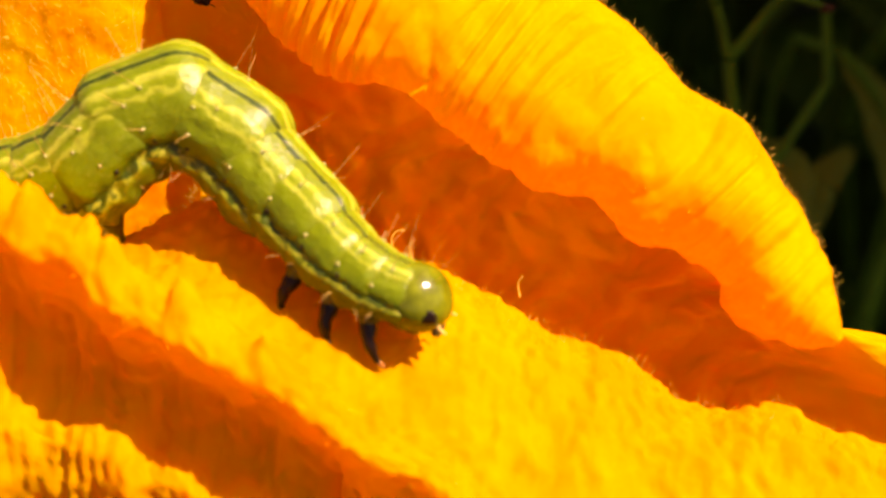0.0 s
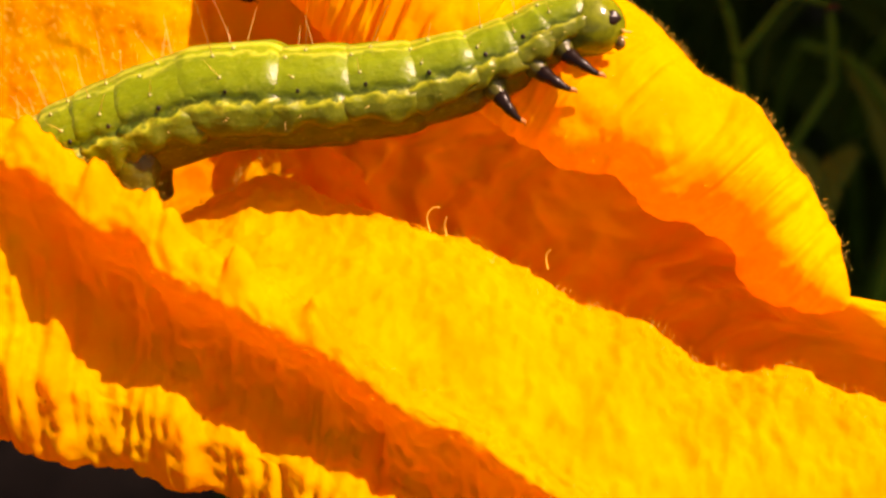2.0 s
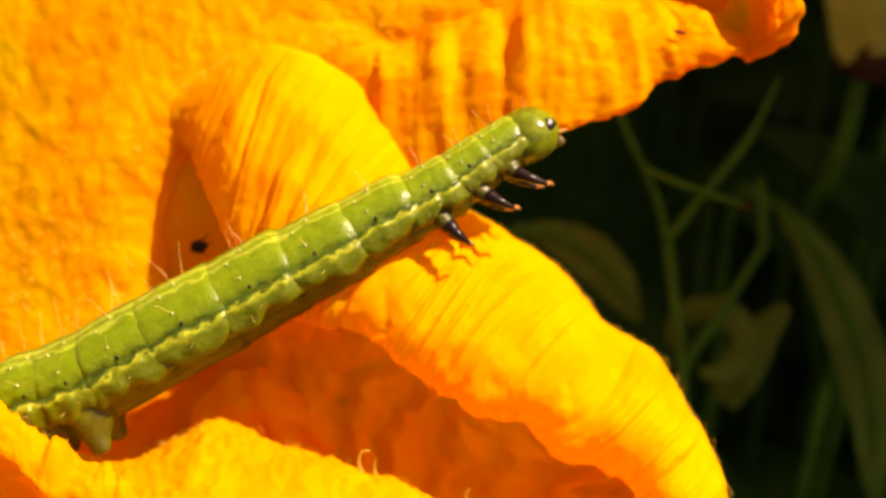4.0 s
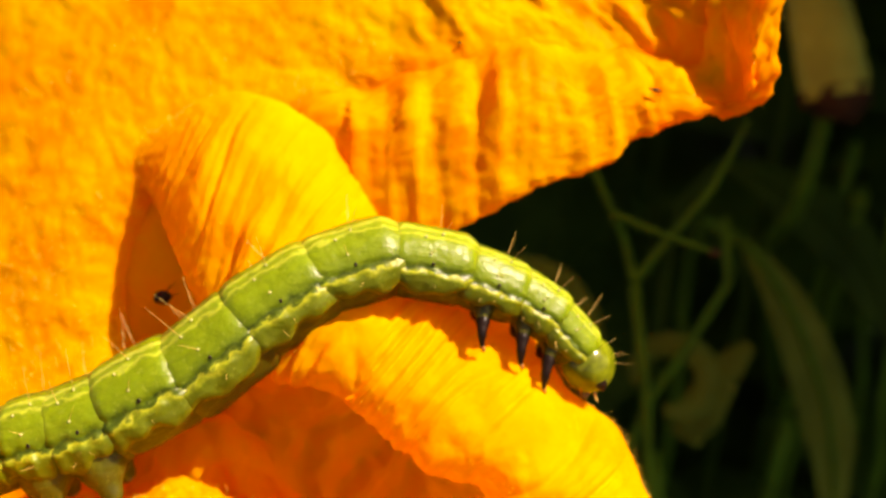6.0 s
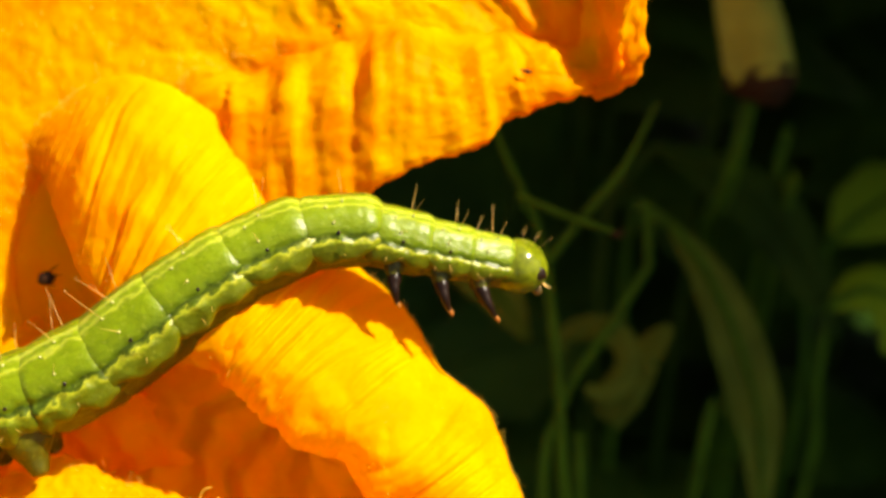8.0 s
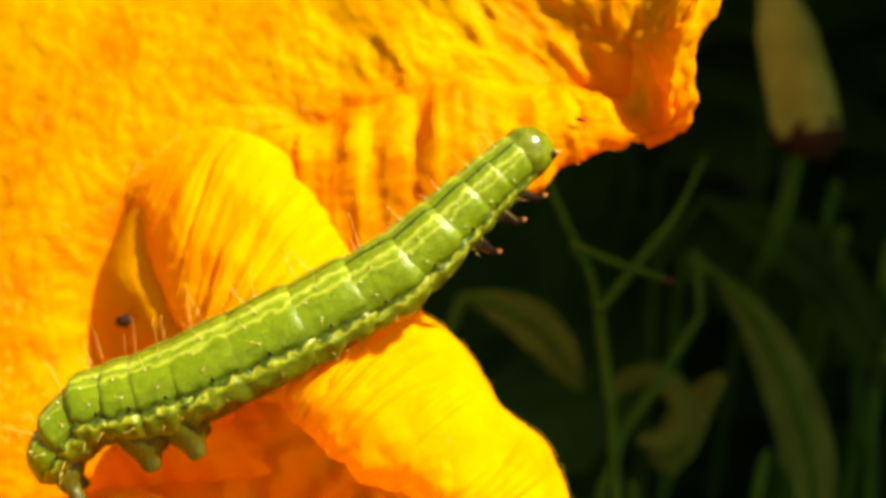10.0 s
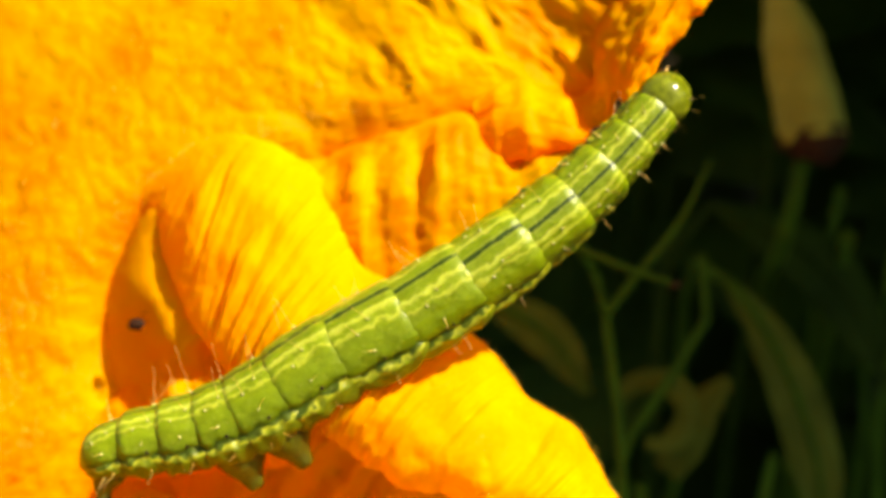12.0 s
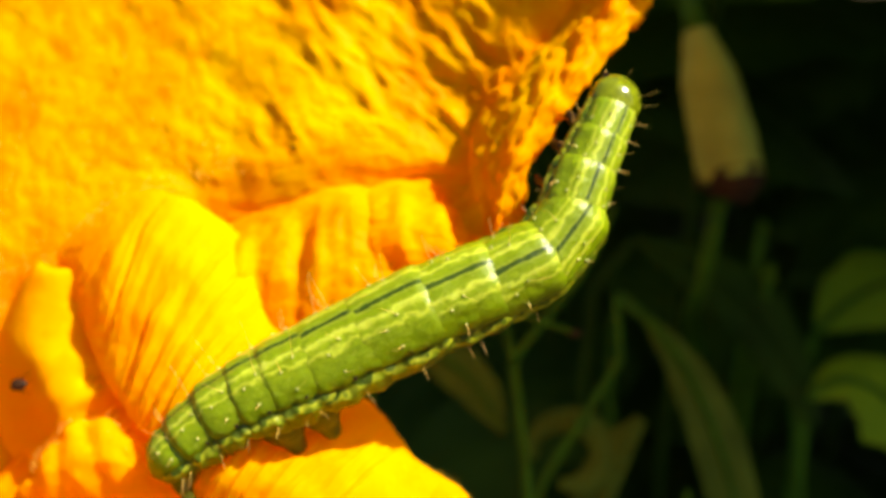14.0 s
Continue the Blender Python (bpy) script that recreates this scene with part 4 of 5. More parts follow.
    # added dark leaves that cover sunlit soil at the upper right
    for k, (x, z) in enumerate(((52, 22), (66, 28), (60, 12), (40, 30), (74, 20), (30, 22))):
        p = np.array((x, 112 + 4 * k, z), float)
        leaf("backing_leaf", [p, p + (6, 0, 4), p + (16, 1, 4), p + (30, 4, -2)], [1, 12, 15, 9, 0.4], LEAF, "dark green leaf added to fill the black gaps behind",
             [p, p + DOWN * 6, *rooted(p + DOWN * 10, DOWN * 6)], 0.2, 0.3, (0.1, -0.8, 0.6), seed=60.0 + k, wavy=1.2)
    # more added leaves, a dark filling for the shaded gaps
    rng = np.random.default_rng(17)
    for k in range(90):
        x, y, z = rng.uniform(-20, 90), rng.uniform(88, 150), rng.uniform(-60, 45)
        z = min(z, -28 + 0.5 * max(0, x + 20)) if x < 16 else z
        ln, a = rng.uniform(24, 46), rng.uniform(-0.9, 0.7)
        d = np.array((math.cos(a), rng.uniform(-0.3, 0.3), math.sin(a)))
        p = np.array((x, y, z))
        leaf("backing_leaf", [p, p + d * ln * 0.35, p + d * ln * 0.7 + DOWN * 2, p + d * ln + DOWN * 6], [0.5, ln * 0.28, ln * 0.33, ln * 0.2, 0.3], LEAF, "dark green leaf added to fill the black gaps behind",
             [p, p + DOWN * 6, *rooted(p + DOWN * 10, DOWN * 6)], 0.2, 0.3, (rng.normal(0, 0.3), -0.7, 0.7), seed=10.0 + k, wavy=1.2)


shade_plants()


# ---- movement ----
ROWS = [[] for _ in range(COUNT)]
STATIONS = [0.03, 0.088, 0.146, 0.204, 0.266, 0.346, 0.444, 0.546, 0.644, 0.738, 0.820, 0.882, 0.936, 0.984]     # places of the segments along the body


def crawl(t, rolls, points, crown=None):
    """One stance of the body: points along its middle from tail to head, how far the back leans to the viewer at even steps from tail to head, and where the crown of the head turns."""
    line = spline(points, 400)
    view = Vector((0, -1, 0))
    for i in range(COUNT):
        u = STATIONS[i]
        k = u * 399
        lo, hi = int(max(0, k - 16)), int(min(399, k + 16))
        x = Vector(line[hi] - line[lo]).normalized()
        p = Vector(line[int(round(min(399, k)))])
        a = float(np.interp(u, np.linspace(0, 1, len(rolls)), rolls))
        flat = view.cross(x)
        flat = flat.normalized() if flat.length > 0.05 else Vector((1, 0, 0))
        flat = -flat if flat.dot(Vector((-x.z, 0, x.x))) < 0 else flat
        up = (flat * math.cos(radians(a)) + view * math.sin(radians(a)))
        if crown:
            w = min(1, max(0, (u - 0.62) / 0.24))
            w = w * w * (3 - 2 * w)
            up = up * (1 - w) + Vector(crown).normalized() * w
        y = up.cross(x).normalized()
        z = x.cross(y)
        m = Matrix((x, y, z)).transposed().to_4x4()
        ROWS[i].append((t, Matrix.Translation(p * MM) @ m))


def motions():
    # rows of the crawl
    crawl(0, (35, 48, 26), [(-26.0, -1.0, -11.5), (-23.3, -1.4, -10.8), (-20.8, -1.8, -10.6), (-18.7, -2.1, -9.7), (-17.2, -2.3, -8.2), (-15.4, -2.4, -7.3), (-13.3, -2.5, -8.2), (-11.7, -2.8, -9.9), (-10.2, -3.4, -11.2), (-8.8, -4.2, -12.7), (-7.1, -4.9, -13.9), (-5.1, -5.2, -14.6)])
    crawl(0.2, (33, 50, 58), [(-25.7, -1.0, -11.7), (-23.0, -1.4, -10.9), (-20.5, -1.8, -10.5), (-18.5, -2.1, -9.5), (-16.7, -2.3, -8.0), (-15.0, -2.4, -7.3), (-13.0, -2.5, -8.0), (-11.4, -2.7, -9.6), (-10.1, -3.2, -11.3), (-8.9, -3.9, -13.0), (-7.9, -4.7, -14.5), (-7.1, -5.2, -16.0)])
    crawl(0.4, (30, 48, 70), [(-25.6, -1.0, -11.8), (-22.9, -1.4, -10.9), (-20.5, -1.8, -10.3), (-18.5, -2.1, -9.2), (-16.7, -2.3, -8.0), (-14.9, -2.4, -7.4), (-12.9, -2.5, -8.1), (-11.3, -2.7, -9.5), (-10.1, -3.1, -11.0), (-9.3, -3.7, -12.5), (-9.0, -4.5, -13.6), (-9.0, -5.0, -14.6)], (-0.3, -0.95, 0.15))
    crawl(0.6, (30, 48, 70), [(-26.0, -1.0, -12.0), (-23.1, -1.4, -11.0), (-20.8, -1.8, -10.4), (-18.9, -2.1, -9.2), (-17.2, -2.3, -8.1), (-15.4, -2.4, -7.6), (-13.5, -2.5, -8.3), (-12.0, -2.7, -9.5), (-10.8, -3.0, -11.0), (-10.2, -3.5, -12.3), (-10.5, -4.2, -13.7), (-12.0, -4.7, -14.6)], (-0.35, -0.92, 0.15))
    crawl(0.8, (30, 46, 70), [(-25.8, -1.0, -12.0), (-23.0, -1.4, -11.2), (-20.6, -1.8, -10.3), (-18.7, -2.1, -9.2), (-16.9, -2.3, -8.0), (-15.2, -2.4, -7.7), (-13.4, -2.5, -8.3), (-11.9, -2.7, -9.5), (-10.8, -3.0, -11.0), (-10.2, -3.5, -12.4), (-10.3, -4.3, -13.6), (-11.6, -5.0, -14.5)], (-0.15, -0.95, 0.3))
    crawl(1, (30, 45, 70), [(-26.2, -1.0, -11.8), (-23.3, -1.4, -11.0), (-20.9, -1.8, -9.9), (-18.9, -2.1, -8.8), (-17.1, -2.3, -7.7), (-15.5, -2.4, -7.5), (-13.6, -2.5, -8.1), (-12.2, -2.7, -9.2), (-11.1, -2.9, -10.3), (-10.9, -3.2, -11.4), (-11.2, -4.0, -11.8), (-12.1, -5.0, -12.2)], (-0.1, -0.95, 0.4))
    crawl(1.2, (28, 42, 60), [(-26.2, -1.0, -11.6), (-23.7, -1.4, -10.7), (-21.3, -1.8, -9.8), (-19.1, -2.1, -8.7), (-17.0, -2.3, -7.8), (-15.0, -2.4, -7.6), (-13.2, -2.5, -8.4), (-11.8, -2.7, -9.6), (-10.9, -2.9, -11.0), (-10.5, -3.3, -12.2), (-10.6, -3.9, -13.2), (-10.7, -4.4, -14.3)], (0, -0.85, 0.55))
    crawl(1.4, (26, 40, 40), [(-26.5, -1.0, -11.5), (-24.1, -1.4, -10.6), (-21.4, -1.8, -9.8), (-19.0, -2.1, -8.9), (-16.8, -2.3, -8.0), (-14.7, -2.4, -7.9), (-13.0, -2.5, -8.5), (-11.5, -2.6, -9.6), (-10.5, -2.7, -10.5), (-9.9, -3.0, -11.1), (-9.8, -4.0, -11.0), (-10.1, -5.2, -10.6)], (-0.2, -0.8, 0.6))
    crawl(1.5, (25, 40, 10), [(-26.5, -1.0, -11.7), (-24.1, -1.4, -10.7), (-21.2, -1.8, -10.0), (-18.6, -2.1, -9.1), (-16.3, -2.3, -8.2), (-14.3, -2.4, -8.3), (-12.6, -2.5, -8.9), (-11.2, -2.5, -9.9), (-10.0, -2.6, -10.8), (-8.9, -2.9, -11.1), (-8.0, -3.3, -10.8), (-6.6, -4.0, -9.9)], (-0.25, -0.55, 0.85))
    crawl(1.6, (22, 35, 5), [(-26.0, -1.0, -11.6), (-23.7, -1.4, -10.7), (-21.2, -1.8, -9.8), (-18.7, -2.1, -8.9), (-16.3, -2.3, -8.1), (-14.3, -2.4, -8.1), (-12.3, -2.5, -8.7), (-10.6, -2.3, -9.5), (-8.8, -2.4, -10.4), (-7.4, -2.5, -10.8), (-5.9, -2.6, -10.4), (-4.2, -2.8, -9.8)], (-0.25, 0.3, 1))
    crawl(1.7, (20, 30, 5), [(-25.5, -1.0, -11.5), (-23.5, -1.2, -10.5), (-21.4, -1.4, -9.5), (-19.1, -1.6, -8.5), (-16.9, -1.7, -7.9), (-14.6, -1.8, -7.9), (-12.4, -1.9, -8.5), (-10.3, -2.1, -9.4), (-8.2, -2.2, -10.2), (-6.4, -2.2, -10.0), (-4.6, -2.2, -8.9), (-2.8, -2.1, -7.7)], (-0.3, 0.2, 1))
    crawl(1.8, (15, 20, 3), [(-26.2, -1.0, -11.8), (-24.1, -1.2, -10.9), (-21.9, -1.4, -9.9), (-19.6, -1.6, -9.0), (-17.2, -1.7, -8.3), (-14.9, -1.8, -8.0), (-12.5, -1.9, -8.2), (-10.3, -2.0, -8.6), (-8.3, -2.1, -8.8), (-6.5, -2.2, -8.3), (-4.9, -2.3, -6.9), (-3.6, -2.4, -5.7), (-2.5, -2.5, -4.9)], (-0.3, 0.1, 1))
    crawl(2, (10, 10, 0), [(-26.8, -1.5, -11.7), (-24.7, -1.7, -11.0), (-22.4, -1.9, -10.0), (-20.1, -2.1, -9.1), (-17.5, -2.3, -8.2), (-15.1, -2.5, -7.6), (-12.6, -2.6, -7.6), (-9.9, -2.7, -7.4), (-7.5, -2.8, -7.1), (-5.3, -2.9, -6.5), (-3.2, -2.9, -5.7), (-1.3, -3.0, -4.6), (0.6, -3.0, -4.3)])
    crawl(2.5, (5, 8, 5), [(-27.7, -1.5, -11.7), (-25.2, -1.7, -10.6), (-22.5, -1.9, -9.9), (-19.8, -2.1, -8.8), (-17.2, -2.2, -7.8), (-14.3, -2.3, -6.8), (-11.5, -2.4, -6.1), (-8.7, -2.4, -5.9), (-5.9, -2.4, -5.5), (-3.6, -2.4, -5.0), (-1.3, -2.3, -4.1), (0.7, -2.2, -3.5), (2.9, -2.0, -3.2)])
    crawl(3, (5, 8, 5), [(-28.3, -1.5, -11.8), (-25.6, -1.7, -10.7), (-22.8, -1.9, -9.8), (-19.9, -2.1, -9.3), (-17.1, -2.2, -7.9), (-14.1, -2.3, -6.9), (-11.1, -2.4, -5.8), (-7.9, -2.4, -5.3), (-4.7, -2.4, -4.8), (-1.8, -2.4, -4.0), (0.6, -2.3, -3.5), (2.7, -2.2, -3.3), (4.8, -2.0, -3.3)])
    crawl(3.5, (5, 8, 5), [(-28.2, -1.5, -11.7), (-25.5, -1.8, -10.5), (-22.6, -2.0, -9.7), (-19.7, -2.2, -8.9), (-16.6, -2.3, -7.2), (-13.9, -2.4, -5.9), (-11.1, -2.4, -4.3), (-8.4, -2.4, -3.0), (-5.7, -2.3, -1.4), (-3.3, -2.2, -0.0), (-1.4, -2.0, 1.3), (0.2, -1.8, 2.6), (1.8, -1.5, 3.6)])
    crawl(3.7, (5, 8, 5), [(-28.6, -1.5, -11.5), (-25.9, -1.8, -10.4), (-22.9, -2.0, -9.5), (-20.1, -2.2, -8.7), (-17.0, -2.3, -7.1), (-14.2, -2.4, -5.7), (-11.4, -2.4, -4.1), (-8.7, -2.4, -2.8), (-5.9, -2.3, -1.1), (-3.5, -2.2, 0.2), (-1.6, -2.0, 1.5), (0.1, -1.8, 2.9), (1.7, -1.5, 3.9)])
    crawl(4.12, (5.5, 8.2, 5), [(-28.5, -1.5, -11.5), (-25.9, -1.8, -10.3), (-23.1, -2.0, -9.5), (-20.3, -2.1, -8.7), (-17.7, -2.2, -7.5), (-15.2, -2.3, -6.1), (-12.6, -2.3, -4.8), (-10.1, -2.3, -3.4), (-7.5, -2.3, -2.1), (-4.9, -2.2, -0.7), (-2.3, -2.0, 0.5), (0.1, -1.7, 2.0), (2.7, -1.3, 3.3)])
    crawl(4.54, (6.8, 8.7, 5), [(-28.5, -1.5, -11.4), (-25.7, -1.7, -10.2), (-22.9, -1.9, -9.4), (-20.0, -2.1, -8.5), (-17.3, -2.2, -7.2), (-14.7, -2.2, -5.8), (-12.1, -2.2, -4.3), (-9.4, -2.2, -2.9), (-6.7, -2.1, -1.6), (-3.9, -1.9, -0.6), (-1.0, -1.7, 0.2), (1.8, -1.3, 1.0), (4.7, -0.7, 1.4)])
    crawl(4.96, (8.2, 9.3, 5), [(-28.4, -1.5, -11.3), (-25.6, -1.7, -10.1), (-22.6, -1.9, -9.1), (-19.7, -2.0, -8.2), (-16.8, -2.1, -6.9), (-14.1, -2.1, -5.3), (-11.4, -2.1, -3.8), (-8.6, -2.0, -2.4), (-5.9, -1.8, -1.0), (-2.8, -1.6, -0.5), (0.3, -1.3, -0.4), (3.3, -0.8, -0.8), (6.2, -0.2, -1.7)])
    crawl(5.38, (9.5, 9.8, 5), [(-28.4, -1.5, -11.3), (-25.4, -1.7, -10.0), (-22.4, -1.8, -9.0), (-19.4, -2.0, -7.9), (-16.4, -2.0, -6.7), (-13.7, -2.0, -4.9), (-10.9, -1.9, -3.3), (-8.0, -1.8, -1.9), (-5.2, -1.6, -0.5), (-2.0, -1.3, -0.4), (1.2, -1.0, -1.0), (4.1, -0.5, -2.2), (6.6, 0.2, -4.1)])
    crawl(5.8, (10, 10, 5), [(-28.4, -1.5, -11.2), (-25.1, -1.7, -9.8), (-21.8, -1.8, -8.7), (-18.8, -1.9, -7.6), (-15.6, -2.0, -6.3), (-12.9, -1.9, -4.4), (-10.5, -1.9, -3.0), (-7.6, -1.7, -1.7), (-4.9, -1.5, -0.3), (-2.2, -1.3, -0.3), (0.6, -1.0, -0.8), (3.1, -0.6, -1.9), (5.1, -0.2, -3.3), (6.6, 0.3, -4.9)])
    crawl(6, (10, 10, 5), [(-27.4, -1.5, -10.8), (-24.1, -1.7, -10.0), (-20.9, -1.8, -8.8), (-17.9, -1.9, -8.0), (-14.8, -2.0, -6.4), (-12.1, -1.9, -4.8), (-10.0, -1.9, -2.9), (-7.3, -1.7, -1.2), (-4.7, -1.5, -0.1), (-2.0, -1.3, -0.1), (0.8, -1.0, -0.9), (3.3, -0.6, -2.0), (5.2, -0.2, -3.7), (6.4, 0.3, -5.3)])
    crawl(6.5, (12, 12, 5), [(-25.8, -1.5, -10.9), (-22.5, -1.7, -9.8), (-19.5, -1.8, -8.7), (-16.5, -1.9, -7.9), (-13.6, -2.0, -6.8), (-11.2, -1.9, -5.2), (-9.1, -1.9, -3.3), (-6.7, -1.7, -1.4), (-4.3, -1.5, 0.5), (-1.9, -1.3, 1.3), (0.6, -1.0, 0.5), (2.8, -0.6, -1.4), (5.1, -0.2, -3.4), (7.6, 0.3, -5.6)])
    crawl(6.7, (12, 12, 0), [(-25.9, -1.5, -11.1), (-22.6, -1.8, -10.2), (-19.6, -2.1, -8.9), (-16.6, -2.2, -8.0), (-13.7, -2.3, -6.7), (-11.1, -2.2, -5.4), (-8.7, -2.0, -3.5), (-6.3, -1.8, -1.9), (-3.7, -1.4, -0.3), (-1.0, -0.9, 0.5), (1.5, -0.3, -0.6), (3.5, 0.3, -2.5), (5.5, 1.1, -4.8), (6.6, 2.0, -7.8)])
    crawl(7, (12, 12, 0), [(-25.7, -1.5, -11.3), (-22.4, -1.8, -9.9), (-19.1, -2.1, -8.8), (-16.4, -2.2, -7.7), (-13.5, -2.3, -6.4), (-10.9, -2.2, -4.5), (-8.5, -2.0, -2.6), (-6.2, -1.8, -1.3), (-3.5, -1.4, 0.0), (-1.1, -0.9, 0.6), (1.3, -0.3, -0.5), (3.3, 0.3, -2.5), (4.5, 1.1, -4.8), (4.9, 2.0, -7.4)])
    crawl(7.2, (14, 14, 5), [(-25.0, -1.5, -11.0), (-21.7, -1.7, -9.9), (-18.5, -1.8, -8.8), (-15.8, -1.9, -8.0), (-12.9, -2.0, -6.7), (-10.5, -1.9, -5.1), (-8.4, -1.9, -3.2), (-6.0, -1.7, -1.6), (-3.4, -1.5, -0.3), (-1.0, -1.3, 0.3), (1.4, -1.0, -0.3), (3.6, -0.6, -2.2), (5.9, -0.2, -3.8), (8.0, 0.3, -5.5)])
    crawl(7.62, (14.1, 14.1, 6), [(-24.8, -1.5, -10.8), (-21.8, -1.7, -9.8), (-18.8, -1.8, -8.9), (-15.8, -1.9, -8.0), (-13.0, -2.0, -6.7), (-10.3, -2.0, -5.0), (-7.9, -1.9, -3.0), (-5.3, -1.7, -1.3), (-2.5, -1.5, -0.0), (0.6, -1.2, 0.2), (3.3, -0.8, -1.2), (5.9, -0.4, -2.9), (8.5, 0.2, -4.5)])
    crawl(8.04, (14.4, 14.4, 8.5), [(-24.4, -1.5, -10.3), (-21.5, -1.7, -9.4), (-18.5, -1.8, -8.5), (-15.6, -1.9, -7.8), (-12.7, -2.0, -6.7), (-10.1, -2.0, -5.1), (-7.7, -2.0, -3.2), (-5.1, -1.9, -1.5), (-2.4, -1.7, -0.1), (0.6, -1.5, 0.5), (3.5, -1.2, 0.1), (6.5, -0.8, -0.4), (9.5, -0.2, -0.8)])
    crawl(8.46, (14.6, 14.6, 11.5), [(-23.9, -1.5, -9.7), (-21.0, -1.7, -8.9), (-18.1, -1.8, -8.1), (-15.2, -1.9, -7.5), (-12.4, -2.0, -6.5), (-9.8, -2.0, -5.1), (-7.4, -2.1, -3.4), (-4.9, -2.0, -1.8), (-2.3, -2.0, -0.3), (0.4, -1.8, 0.9), (3.2, -1.7, 1.9), (5.9, -1.4, 3.1), (8.4, -1.0, 4.7)])
    crawl(8.88, (14.9, 14.9, 17, 26, 32), [(-23.4, -1.5, -9.2), (-20.6, -1.7, -8.4), (-17.8, -1.8, -7.8), (-15.0, -1.9, -7.3), (-12.2, -2.0, -6.4), (-9.6, -2.1, -5.1), (-7.1, -2.1, -3.6), (-4.7, -2.2, -1.9), (-2.3, -2.2, -0.4), (0.2, -2.1, 1.1), (2.5, -2.0, 3.0), (4.4, -1.9, 5.1), (6.0, -1.7, 7.5)])
    crawl(9.3, (15, 15, 20, 38, 48), [(-23.3, -1.5, -9.0), (-20.1, -1.7, -8.1), (-16.6, -1.8, -7.4), (-13.7, -2.0, -7.0), (-10.6, -2.1, -5.7), (-7.8, -2.1, -4.1), (-5.3, -2.2, -2.4), (-2.8, -2.2, -0.8), (-0.4, -2.2, 0.8), (1.5, -2.2, 2.6), (3.2, -2.2, 4.6), (4.3, -2.1, 6.6), (5.1, -2.0, 8.1)])
    crawl(9.5, (15, 17, 22, 42, 52), [(-23.3, -1.5, -9.0), (-20.1, -1.7, -8.1), (-16.6, -1.8, -7.4), (-13.8, -2.0, -7.0), (-10.7, -2.1, -5.7), (-7.9, -2.1, -4.2), (-5.4, -2.2, -2.6), (-2.9, -2.2, -0.9), (-0.4, -2.2, 0.6), (1.6, -2.2, 2.4), (3.3, -2.2, 4.4), (4.4, -2.1, 6.4), (5.3, -2.0, 8.0)])
    crawl(9.9, (18, 20, 26, 48, 62), [(-18.1, -2.0, -8.9), (-17.1, -2.1, -7.5), (-15.7, -2.2, -6.5), (-13.4, -2.2, -6.4), (-10.9, -2.2, -5.6), (-8.3, -2.2, -4.1), (-5.8, -2.2, -2.5), (-3.3, -2.1, -0.8), (-0.7, -2.1, 0.7), (1.3, -2.0, 2.4), (3.3, -1.8, 4.4), (4.7, -1.7, 5.8), (6.4, -1.5, 7.1)])
    crawl(10.1, (15, 18, 28, 54, 72), [(-17.3, -2.0, -9.6), (-16.3, -2.1, -7.9), (-14.8, -2.2, -6.2), (-12.5, -2.2, -5.2), (-9.9, -2.2, -4.2), (-7.3, -2.2, -3.1), (-4.8, -2.2, -2.3), (-1.9, -2.1, -1.1), (0.3, -2.1, 0.4), (2.3, -2.0, 2.1), (4.0, -1.8, 3.8), (5.8, -1.7, 5.5), (7.2, -1.5, 6.7)])
    crawl(10.3, (15, 20, 34, 66, 84), [(-17.1, -2.0, -9.9), (-16.0, -2.1, -7.8), (-14.6, -2.2, -6.0), (-12.5, -2.2, -4.3), (-10.4, -2.2, -2.9), (-8.1, -2.2, -1.7), (-5.2, -2.2, -1.5), (-2.4, -2.1, -0.9), (0.2, -2.1, 0.3), (2.2, -2.0, 1.5), (4.2, -1.8, 3.2), (5.9, -1.7, 4.9), (8.3, -1.5, 6.1)])
    crawl(10.5, (15, 20, 36, 76, 94), [(-16.7, -2.0, -9.9), (-15.2, -2.1, -7.6), (-13.2, -2.2, -5.8), (-10.9, -2.3, -4.2), (-8.6, -2.3, -3.0), (-5.7, -2.2, -1.7), (-2.8, -2.1, -1.1), (0.1, -2.0, 0.3), (2.4, -1.8, 1.7), (4.7, -1.6, 3.3), (6.7, -1.3, 4.9), (8.9, -1.0, 5.9)])
    crawl(10.8, (18, 22, 38, 82, 100), [(-15.9, -2.0, -9.0), (-14.4, -2.1, -7.7), (-11.8, -2.2, -6.7), (-9.5, -2.3, -5.7), (-7.3, -2.3, -4.3), (-4.7, -2.2, -2.9), (-1.9, -2.1, -1.5), (0.7, -2.0, -0.1), (3.3, -1.8, 1.4), (5.9, -1.6, 2.8), (8.2, -1.3, 4.6), (10.8, -1.0, 6.3)])
    crawl(11, (20, 24, 42, 86, 104), [(-16.5, -2.0, -8.9), (-15.1, -2.1, -8.1), (-12.7, -2.2, -7.6), (-10.1, -2.2, -6.8), (-7.3, -2.2, -5.4), (-4.5, -2.2, -3.7), (-1.6, -2.2, -2.3), (1.2, -2.1, -0.6), (4.1, -2.0, 1.1), (6.3, -1.9, 2.5), (8.4, -1.8, 4.2), (10.4, -1.6, 5.9), (11.6, -1.4, 6.5)])
    crawl(11.4, (22, 26, 45, 88, 106), [(-15.9, -2.0, -8.6), (-14.4, -2.1, -7.9), (-11.7, -2.2, -7.3), (-9.1, -2.2, -6.5), (-6.3, -2.2, -5.1), (-3.4, -2.2, -3.4), (-0.3, -2.2, -1.7), (2.6, -2.1, 0.3), (5.2, -2.0, 2.3), (7.5, -1.9, 4.0), (9.5, -1.8, 5.8), (11.3, -1.6, 7.8), (12.2, -1.4, 8.7)])
